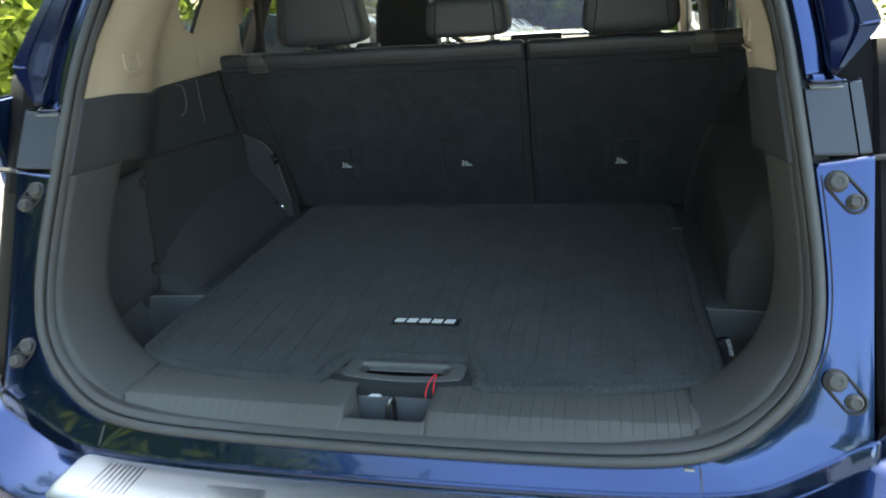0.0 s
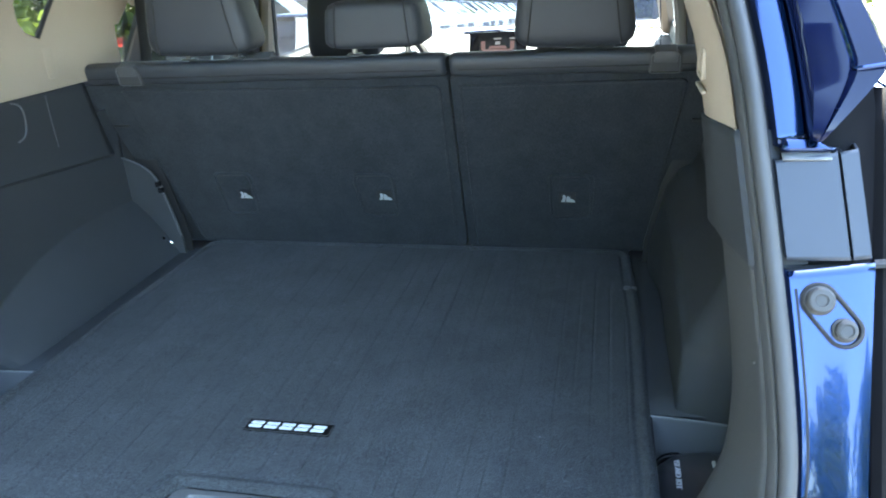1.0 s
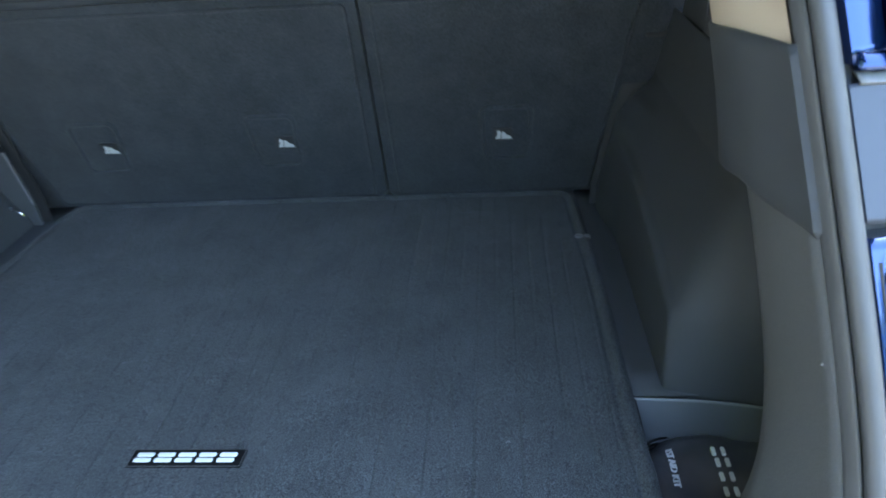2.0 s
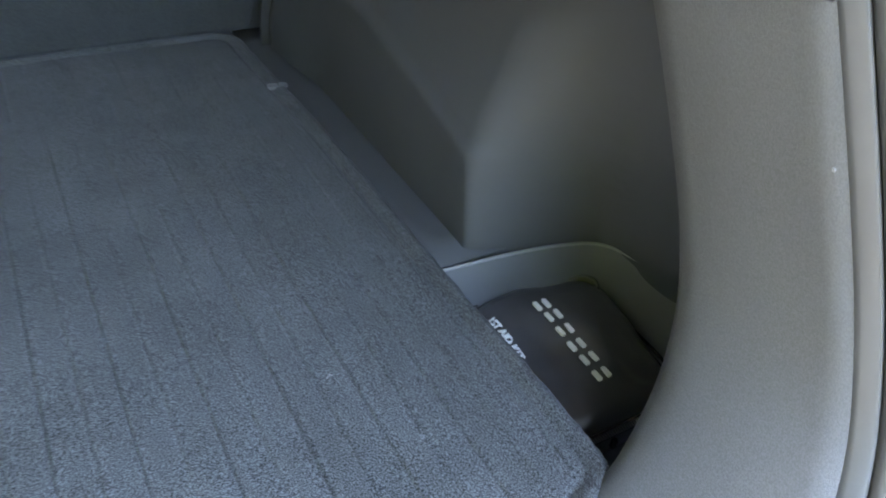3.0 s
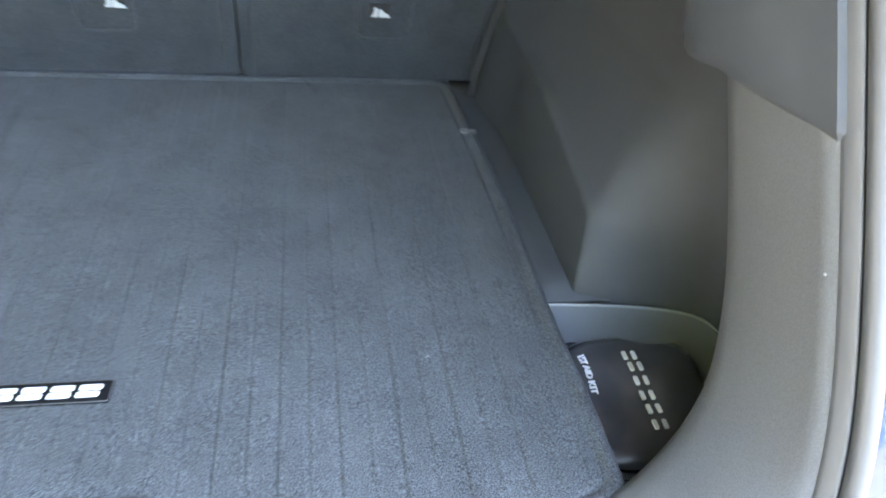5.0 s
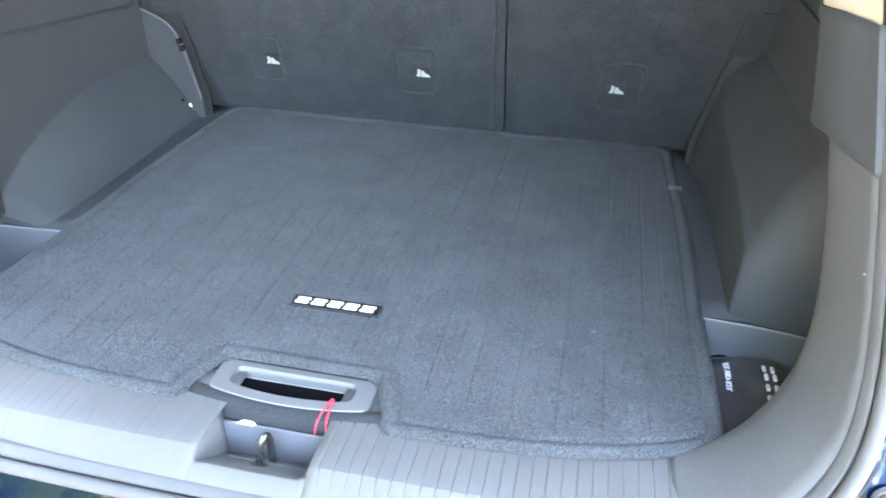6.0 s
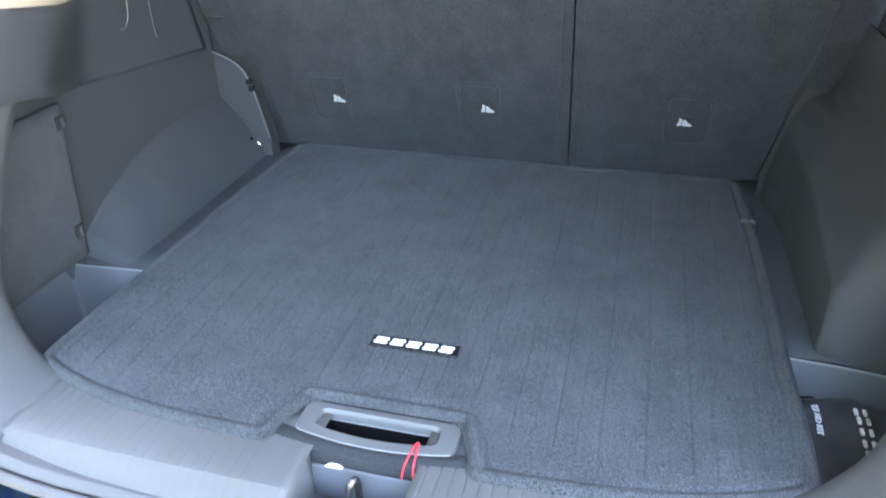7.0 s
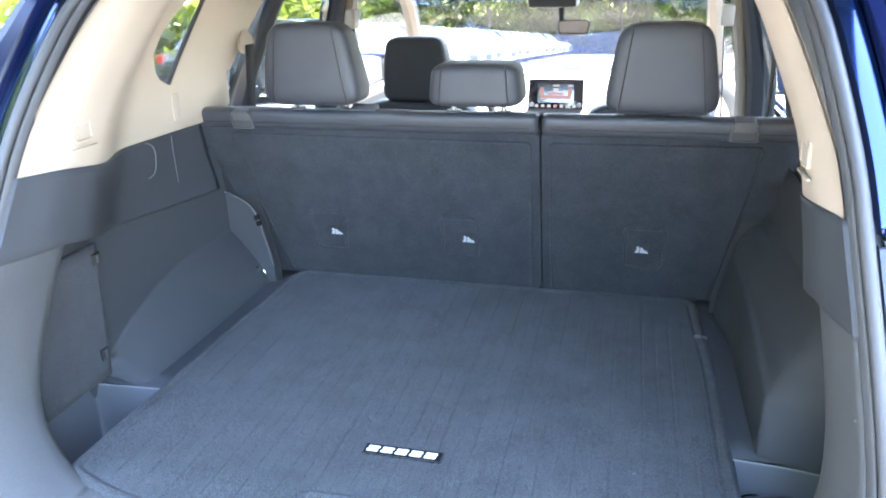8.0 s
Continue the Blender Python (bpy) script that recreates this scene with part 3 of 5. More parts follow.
for sd in (1, -1):
    fillet = [[(sd * 0.1045, -0.1455, 0.7345), (sd * (0.0885 + 0.0155 * math.cos(q)), -0.1615 + 0.0155 * math.sin(q), 0.7338), (sd * (0.0885 + 0.0145 * math.cos(q)), -0.1615 + 0.0145 * math.sin(q), 0.7300)] for q in np.linspace(0, math.pi / 2, 9)]
    sheet("corner_fillet", fillet, M_CARPET, mat_thing, 0.003, inside=0.0, sharp=80)
badge = prism(bmesh.new(), rounded([(-0.0665, -0.028), (0.0665, -0.028), (0.0675, 0.0), (-0.0665, 0.0)], 0.002, 3), Z_MAT - 0.001, Z_MAT + 0.0018, 0.0006)
badge = part("badge", badge, M_PLATE, mat_thing, "black badge plate with raised white marks")
for k in range(5):
    x0 = -0.0605 + k * 0.0243
    for y0, y1, k0 in ((-0.0210, -0.0155, 0.0), (-0.0128, -0.0073, 0.0016)):
        o = rounded([(x0 + k0, y0), (x0 + k0 + 0.0190, y0), (x0 + k0 + 0.0200, y1), (x0 + k0 + 0.0010, y1)], 0.0016, 3)
        part("mark", prism(bmesh.new(), o, Z_MAT + 0.0016, Z_MAT + 0.0034, 0.0006), M_WHITE, badge)
rim_pts = rounded([(-0.0655, -0.027), (0.0655, -0.027), (0.0665, -0.001), (-0.0655, -0.001)], 0.002, 3)
part("border", tube(bmesh.new(), [(x, y, Z_MAT + 0.0016) for x, y in rim_pts], 0.0005, 5, closed=True), M_SILL, badge)

# ---- rear seat backs ----
SEAT = Matrix.Translation((0, 0.703, 0.727)) @ Matrix(((1, 0, 0, 0), (0, -0.2795, -0.9601, 0), (0, 0.9601, -0.2795, 0), (0, 0, 0, 1)))


def at_seat(bm):
    bmesh.ops.transform(bm, matrix=SEAT, verts=bm.verts)
    return bm


def soft_block(w, d, h, top=0.85, e=0.32, n=28, rows=18, lean=0.0):
    """A padded block standing on z 0, its section a rounded rectangle that tapers upwards."""
    bm = bmesh.new()
    rings = []
    for i in range(rows + 1):
        p = math.pi * (i / rows - 0.5)
        cz, sz = abs(math.cos(p)) ** e, math.copysign(abs(math.sin(p)) ** e, math.sin(p))
        k = 1 + (top - 1) * (sz + 1) / 2
        ring = []
        for j in range(n):
            a = 2 * math.pi * j / n
            x = math.copysign(abs(math.cos(a)) ** e, math.cos(a))
            y = math.copysign(abs(math.sin(a)) ** e, math.sin(a))
            ring.append(bm.verts.new((x * cz * w / 2 * k, y * cz * d / 2 * k + lean * (sz + 1) / 2, (sz + 1) * h / 2)))
        rings.append(ring)
    for a, b in zip(rings, rings[1:]):
        for j in range(n):
            bm.faces.new((a[j], a[(j + 1) % n], b[(j + 1) % n], b[j]))
    bmesh.ops.remove_doubles(bm, verts=bm.verts, dist=1e-5)
    return bm


def headrest(parent, x, y, z, w, d, h, top, lean):
    bm = soft_block(w, d, h, top, 0.36, 40, 24, lean)
    bmesh.ops.translate(bm, vec=(x, y, z), verts=bm.verts)
    hr = part("headrest", bm, M_LEATHER, parent, "padded black leatherette headrest", 60)
    for s in (-1, 1):
        line = []
        for k in range(15):
            t = k / 14
            kk = 1 + (top - 1) * t
            line.append((x + s * w * 0.36 * kk, y - d / 2 * kk * (0.985 if 0.1 < t < 0.9 else 0.9) + lean * t, z + h * (0.04 + 0.92 * t)))
        part("seam", tube(bmesh.new(), line, 0.0016, 6), M_BLACK, hr)
    if h < 0.12:
        lip = [(x + u * w * 0.46, y - d * 0.42 * (1 - 0.25 * u ** 4) + lean * 0.8, z + h * (0.885 - 0.03 * u * u)) for u in np.linspace(-0.92, 0.92, 17)]
        part("seam", tube(bmesh.new(), lip, 0.0018, 6), M_BLACK, hr)
    for s in (-0.055, 0.055):
        part("post", tube(bmesh.new(), [(x + s, y, z - 0.05), (x + s, y, z + 0.03)], 0.0055, 10), M_HANDLE if w > 0.21 else M_STEEL, parent, "steel headrest post")
        part("guide", lathe(bmesh.new(), [(0.018, -0.008), (0.018, 0.003), (0.015, 0.0055), (0.006, 0.006)], 20, Matrix.Translation((x + s, y + 0.004, 1.1825))), M_HANDLE, parent)


def seat_back(name, label, outline, panel, anchors, lever_u, rests):
    ob = thing(name, label, "seat back", "split rear seat backs")
    part("shell", at_seat(prism(bmesh.new(), rounded(outline, 0.016, 4), -0.075, 0.0, 0.010, 3)), M_FELT, ob)
    part("carpet_panel", at_seat(prism(bmesh.new(), rounded(panel, 0.012, 4), -0.02, 0.0045, 0.003, 2)), M_FELT, ob, "felt carpet on the back of the seat")
    part("bead", at_seat(tube(bmesh.new(), [(x, y, 0.0025) for x, y in rounded(panel, 0.012, 4)], 0.0035, 6, closed=True)), M_FELT, ob)
    us = [u for u, v in outline]
    u0, u1 = min(us), max(us)
    sect = smooth_line([(0.430, -0.004), (0.432, 0.006), (0.458, 0.0075), (0.471, 0.003), (0.4745, -0.010), (0.4685, -0.030), (0.457, -0.052), (0.444, -0.072), (0.430, -0.076)], 2)
    rows = []
    for u, k in [(u0 + 0.001, 0.0), (u0 + 0.002, 0.5), (u0 + 0.006, 0.85), (u0 + 0.014, 1.0)] + [(u, 1.0) for u in np.linspace(u0 + 0.03, u1 - 0.03, 24)] + [(u1 - 0.014, 1.0), (u1 - 0.006, 0.85), (u1 - 0.002, 0.5), (u1 - 0.001, 0.0)]:
        rows.append([tuple(SEAT @ Vector((u, 0.448 + (v - 0.448) * (0.55 + 0.45 * k) + 0.0012 * math.sin(u * 21) * k, -0.03 + (w + 0.03) * (0.7 + 0.3 * k)))) for v, w in sect])
    sheet("top_roll", rows, M_ROLL, ob, label="black leatherette roll along the top", sharp=60)
    part("stitch_line", at_seat(tube(bmesh.new(), [(u0 + 0.02, 0.447, 0.0072), (u1 - 0.02, 0.447, 0.0072)], 0.0012, 5)), M_BLACK, ob)
    sgn = -1 if abs(u0) > abs(u1) else 1
    part("side_notch", at_seat(add_box(bmesh.new(), (min(sgn * 0.602, sgn * 0.644), 0.326, -0.01), (max(sgn * 0.602, sgn * 0.644), 0.3325, 0.0025), 0.001)), M_BLACK, ob)
    for u, v in anchors:
        k = -0.017 if u < 0 else 0.009
        flap = [(u + k - 0.036, v - 0.050), (u + k + 0.036, v - 0.050), (u + k + 0.039, v + 0.052), (u + k - 0.039, v + 0.052)]
        wide = [(u + k - 0.041, v - 0.055), (u + k + 0.041, v - 0.055), (u + k + 0.044, v + 0.057), (u + k - 0.044, v + 0.057)]
        a = part("anchor_cover", at_seat(prism(bmesh.new(), rounded(flap, 0.012, 4), 0.0, 0.0060, 0.0015)), M_FELT, ob, "plastic flap over a child seat anchor")
        rw = rounded(wide, 0.016, 5)
        part("rim", at_seat(tube(bmesh.new(), [(x, y, 0.0046) for x, y in rw], [0.0022 + 0.0034 * float(step((y - v + 0.01) / 0.06)) + 0.0014 * float(step((v - 0.044 - y) / 0.008)) for x, y in rw], 7, closed=True)), M_FELT, a)
        part("tag", at_seat(prism(bmesh.new(), rounded([(u - 0.017, v - 0.013), (u + 0.019, v - 0.013), (u + 0.019, v + 0.014), (u - 0.017, v + 0.014)], 0.003, 2), 0.006, 0.0076)), M_BLACK, a)
        sym = bmesh.new()
        for shape in ([(-0.012, -0.0090), (-0.0035, -0.0090), (-0.0012, 0.0040), (-0.0050, 0.0092), (-0.0088, 0.0070), (-0.0076, 0.0010)],
                      [(-0.0015, -0.0090), (0.0180, -0.0095), (0.0150, -0.0035), (0.0085, -0.0010), (0.0050, 0.0050), (0.0005, 0.0060)]):
            prism(sym, [(u + x, v + y) for x, y in shape], 0.0074, 0.0084)
        part("symbol", at_seat(sym), M_PRINT, a, "white child seat symbol")
    lv = part("release_lever", at_seat(prism(bmesh.new(), rounded([(lever_u - 0.030, 0.430), (lever_u + 0.030, 0.430), (lever_u + 0.026, 0.4715), (lever_u - 0.026, 0.4715)], 0.006, 3), -0.022, 0.0095, 0.003)), M_PLASTIC, ob, "fold-down lever in a plastic bezel")
    part("grip", at_seat(prism(bmesh.new(), rounded([(lever_u - 0.021, 0.452), (lever_u + 0.021, 0.452), (lever_u + 0.020, 0.4745), (lever_u - 0.020, 0.4745)], 0.004, 3), -0.018, 0.012, 0.003)), M_HANDLE, lv)
    part("frame", at_seat(tube(bmesh.new(), [(x, y, 0.0105) for x, y in rounded([(lever_u - 0.026, 0.433), (lever_u + 0.026, 0.433), (lever_u + 0.024, 0.469), (lever_u - 0.024, 0.469)], 0.005, 3)], 0.0016, 6, closed=True)), M_HANDLE, lv)
    part("recess", at_seat(prism(bmesh.new(), rounded([(lever_u - 0.022, 0.436), (lever_u + 0.022, 0.436), (lever_u + 0.022, 0.450), (lever_u - 0.022, 0.450)], 0.003, 2), 0.0, 0.0088)), M_BLACK, lv)
    for args in rests:
        headrest(ob, *args)
    return ob


seat_back("rear_seat_back", "wide black rear seat back, upright, with carpeted rear face",
          [(-0.575, 0.0), (0.1385, 0.0), (0.1385, 0.440), (-0.62, 0.440), (-0.676, 0.440), (-0.676, 0.41), (-0.648, 0.335), (-0.636, 0.28)],
          [(-0.525, 0.012), (0.116, 0.012), (0.120, 0.410), (-0.588, 0.414)],
          [(-0.374, 0.149), (-0.036, 0.149)], -0.548,
          [(-0.362, 0.595, 1.197, 0.242, 0.115, 0.178, 0.74, -0.02), (0.006, 0.595, 1.201, 0.205, 0.125, 0.090, 0.90, -0.005)])
seat_back("rear_seat_back", "narrow black rear seat back, upright, with carpeted rear face",
          [(0.1435, 0.0), (0.575, 0.0), (0.636, 0.28), (0.648, 0.335), (0.672, 0.41), (0.672, 0.440), (0.62, 0.440), (0.1435, 0.440)],
          [(0.166, 0.012), (0.525, 0.012), (0.586, 0.414), (0.162, 0.410)],
          [(0.366, 0.149)], 0.545, [(0.382, 0.595, 1.191, 0.232, 0.115, 0.178, 0.74, -0.02)])

hinge = thing("seat_gap_cover", "black cover behind the gap between the seat backs", "seat cover")
part("strip", at_seat(add_box(bmesh.new(), (0.08, -0.12, -0.085), (0.20, 0.44, -0.077), 0.002)), M_BLACK, hinge)

for args in ((-0.255, 0.060),):
    slot_u, half_w = args
    st = thing("strap_guide", "flat plastic strap guide on the seat top", "strap guide")
    part("bezel", at_seat(prism(bmesh.new(), rounded([(slot_u - half_w / 2, 0.455), (slot_u + half_w / 2, 0.455), (slot_u + half_w / 2, 0.4765), (slot_u - half_w / 2, 0.4765)], 0.004, 3), -0.040, -0.008, 0.002)), M_HANDLE, st)

# ---- trim details on the side walls ----
for side in (1, -1):
    w = walls[side]
    cap = rounded([(0.66, 0.60), (0.535, 0.60), (0.537, 0.775), (0.566, 0.905), (0.590, 0.940), (0.66, 0.968)], [0.002, 0.002, 0.01, 0.02, 0.03, 0.002], 4)
    lay = Matrix(((side, 0, 0, 0), (0, 0, -1, 0.628), (0, 1, 0, 0), (0, 0, 0, 1)))
    part("seat_side_panel", prism(bmesh.new(), cap, 0.0, 0.008, 0.003, 2, lay), M_TRIM, w)
    fill = [(0.72, 0.60), (0.522, 0.60), (0.526, 0.78), (0.556, 0.91), (0.600, 1.03), (0.655, 1.13), (0.72, 1.13)]
    part("gap_filler", prism(bmesh.new(), fill, -0.012, -0.008, 0.0, 2, lay), M_BLACK, w)
    line = smooth_line([(0.656, 0.616, 0.970), (0.630, 0.617, 0.962), (0.592, 0.618, 0.944), (0.570, 0.619, 0.915), (0.553, 0.619, 0.85), (0.537, 0.619, 0.775)], 2)
    part("edge_bead", tube(bmesh.new(), [(side * x, y, z) for x, y, z in line], 0.0019, 8), M_TRIM if side > 0 else M_POCKET, w, "pale moulded edge beside the seat")
    for z, x in ((0.905, 0.572), (0.890, 0.568)):
        if side < 0:
            part("clip", add_box(bmesh.new(), (-x, 0.610, z - 0.006), (-x + 0.010, 0.622, z + 0.006), 0.002), M_GLOSS, w)
    seam = []
    for z in np.linspace(1.045, 1.148, 9):
        y = 0.432 - 0.05 * (1.15 - z)
        v = (z - zb_low(y)) / (zb_high(y) - zb_low(y))
        seam.append((side * (pillar_x(y, z) - 0.0088 - 0.008 * (1 - v) ** 2), y, z))
    part("seam_line", tube(bmesh.new(), seam, 0.0007, 5), M_POCKET, w)
    hookline = smooth_line([(0.644, 0.352, 1.152), (0.640, 0.360, 1.150), (0.637, 0.370, 1.140), (0.638, 0.371, 1.112), (0.639, 0.362, 1.086), (0.645, 0.346, 1.079)], 2)
    part("bag_hook", tube(bmesh.new(), [(side * x, y - 0.015, z) for x, y, z in hookline], 0.0015, 7), M_POCKET, w, "moulded shopping bag hook")
    part("lash_eye", tube(bmesh.new(), [(side * (0.566 + 0.010 * math.cos(a)), 0.607, 0.757 + 0.009 * math.sin(a)) for a in np.linspace(0, 2 * math.pi, 13)[:-1]], 0.0028, 7, closed=True), M_CHROME, w, "chromed lashing eye")
    part("eye_stud", lathe(bmesh.new(), [(0.006, 0), (0.006, 0.005), (0.004, 0.008)], 12, Matrix.Translation((side * 0.579, 0.607, 0.772)) @ pose(0, 0, 0, 90, 0, 0)), M_ZINC, w)

# access door in the left wall, with its two clips
w = walls[-1]
door = []
for z in np.linspace(0.745, 1.008, 14):
    front = 0.131 - 0.108 * (0.99 - z)
    door.append([(-0.6435, -0.105 + (front + 0.105) * k, z) for k in (0.0, 0.2, 0.45, 0.7, 0.87, 0.96, 1.0)])
hatch_door = sheet("access_door", door, M_DOOR, w, 0.016, "dark felt access door in the side wall", inside=0.0)
for y, z in ((0.124, 0.980), (0.097, 0.793)):
    c = part("clip", add_box(bmesh.new(), (-0.648, y - 0.011, z - 0.012), (-0.6315, y + 0.011, z + 0.012), 0.003), M_BLACK, hatch_door, "black plastic turn clip")
    part("slot", add_box(bmesh.new(), (-0.6320, y - 0.003, z - 0.008), (-0.6303, y + 0.003, z + 0.008), 0.001), M_SILL, c)

# small marks on the right wall
part("tag", prism(bmesh.new(), [(-0.004, -0.007), (0.004, -0.005), (0.001, 0.008)], 0, 0.002, 0.0, 2, Matrix.Translation((0.632, 0.600, 0.985)) @ pose(0, 0, 0, 90, 0, -20)), M_YELLOW, walls[1], "small yellow tag")
part("scuff", add_box(bmesh.new(), (0.6265, 0.300, 0.946), (0.6295, 0.316, 0.953), 0.0008), M_SILL, walls[1], "pale scuff mark")
part("fibre", lathe(bmesh.new(), [(0.0013, 0), (0.0009, 0.0010)], 8, Matrix.Translation((0.5885, -0.174, 0.990)) @ pose(0, 0, 0, 0, -90, 0)), M_PALE, walls[1], "white speck of lint")
lint = thing("lint", "white lint speck on the carpet mat", "lint")
part("speck", tube(bmesh.new(), [(0.361, 0.008, Z_MAT + 0.001), (0.364, 0.0105, Z_MAT + 0.002), (0.366, 0.009, Z_MAT + 0.001)], 0.0004, 5), M_PALE, lint)
retainer = thing("mat_retainer", "small pale stitched retainer on the mat corner", "mat retainer")
part("tab", prism(bmesh.new(), rounded([(0.484, 0.489), (0.509, 0.486), (0.510, 0.497), (0.485, 0.500)], 0.003, 2), Z_MAT - 0.001, Z_MAT + 0.0030, 0.0005), M_POCKET, retainer)

# ---- first aid kit in the right bin ----
kit = thing("first_aid_kit", "black zipped nylon first aid pouch in the bin", "first aid kit")
rows = []
n_k = 40
KX, KY, KW, KL = 0.604, -0.006, 0.165, 0.185


def kit_dz(x, y, z=0.69):
    return (0.017 * noise.noise((x * 15 + 3, y * 14, 1.7)) + 0.0035 * noise.noise((x * 55, y * 30, 4.1))) * float(step((z - 0.65) / 0.03)) - 0.010 * math.exp(-(((y + 0.062) / 0.018) ** 2)) * float(step((z - 0.66) / 0.02) * step((0.085 - abs(x)) / 0.05))


for f, z in ((0.90, 0.628), (0.985, 0.632), (1.0, 0.645), (1.0, 0.660), (0.985, 0.672), (0.95, 0.680), (0.85, 0.686), (0.75, 0.688), (0.65, 0.689), (0.52, 0.690), (0.4, 0.690), (0.28, 0.690), (0.2, 0.690), (0.1, 0.690), (0.0, 0.690)):
    row = []
    for j in range(n_k):
        a = 2 * math.pi * j / n_k
        x = math.copysign(abs(math.cos(a)) ** 0.45, math.cos(a)) * KW / 2 * f
        y = math.copysign(abs(math.sin(a)) ** 0.45, math.sin(a)) * KL / 2 * f
        dz = kit_dz(x, y, z)
        row.append((KX + x, KY + y, z + dz))
    rows.append(row)
sheet("pouch", rows, M_NYLON, kit, wrap=True, sharp=180)
zl = []
for j in range(60):
    a = 2 * math.pi * j / 60
    zl.append((KX + math.copysign(abs(math.cos(a)) ** 0.45, math.cos(a)) * (KW / 2 + 0.001), KY + math.copysign(abs(math.sin(a)) ** 0.45, math.sin(a)) * (KL / 2 + 0.001), 0.664))
zp = part("zip", tube(bmesh.new(), zl, 0.0035, 6, closed=True), M_BLACK, kit, "black coil zip round the pouch")
part("piping", tube(bmesh.new(), [(x, y, 0.6745) for x, y, z in zl], 0.0016, 6, closed=True), M_GLOSS, kit)
teeth = bmesh.new()
for j in range(len(zl)):
    (xa, ya, _), (xb, yb, _) = zl[j], zl[(j + 1) % len(zl)]
    if (ya + yb) / 2 < KY + 0.02:
        for q in range(max(1, int(math.hypot(xb - xa, yb - ya) / 0.0026))):
            u = (q + 0.5) / max(1, int(math.hypot(xb - xa, yb - ya) / 0.0026))
            x, y = xa + (xb - xa) * u, ya + (yb - ya) * u
            add_box(teeth, (x - 0.0006 + 0.003 * (x - KX) / KW, y - 0.0040, 0.6665), (x + 0.0006 + 0.003 * (x - KX) / KW, y + 0.0012, 0.6683))
part("zip_teeth", teeth, M_PALE, zp, "pale zip teeth")
part("zip_pull", add_box(bmesh.new(), (0.585, -0.108, 0.652), (0.590, -0.103, 0.664), 0.0015), M_ZINC, zp, "metal zip pull")
part("loop", tube(bmesh.new(), smooth_line([(0.662, 0.066, 0.688), (0.672, 0.060, 0.696), (0.684, 0.048, 0.695), (0.676, 0.034, 0.688)], 2), 0.0018, 6), M_SILL, kit, "pale zip puller loop")


for k in range(6):
    y0 = 0.047 - k * 0.0192
    lift = max(kit_dz(0.004, y0 - KY), kit_dz(0.004, y0 - 0.0115 - KY), kit_dz(0.012, y0 - 0.006 - KY))
    bm = bmesh.new()
    for x0 in (0.5985, 0.6095):
        prism(bm, rounded([(x0, y0), (x0, y0 - 0.0115), (x0 + 0.0044, y0 - 0.0118), (x0 + 0.0044, y0 - 0.0004)], 0.001, 2), 0.689 + lift, 0.6918 + lift)
    part("mark", bm, M_WHITE, kit, "white printed bars")
fc = bpy.data.curves.new("lettering", "FONT")
fc.body, fc.size, fc.extrude = "1ST AID KIT", 0.0108, 0.0012
txt = new("lettering", fc)
txt.matrix_world = Matrix.Translation((0.5485, 0.053, 0.6925)) @ pose(0, 0, 0, 0, 0, -90)
bpy.context.view_layer.update()
me = bpy.data.meshes.new_from_object(txt)
me.transform(txt.matrix_world)
for v in me.vertices:
    v.co.z += kit_dz(v.co.x - KX, v.co.y - KY)
bpy.data.objects.remove(txt)
ob = link_mesh("lettering", me, M_WHITE, kit, "white printed words")

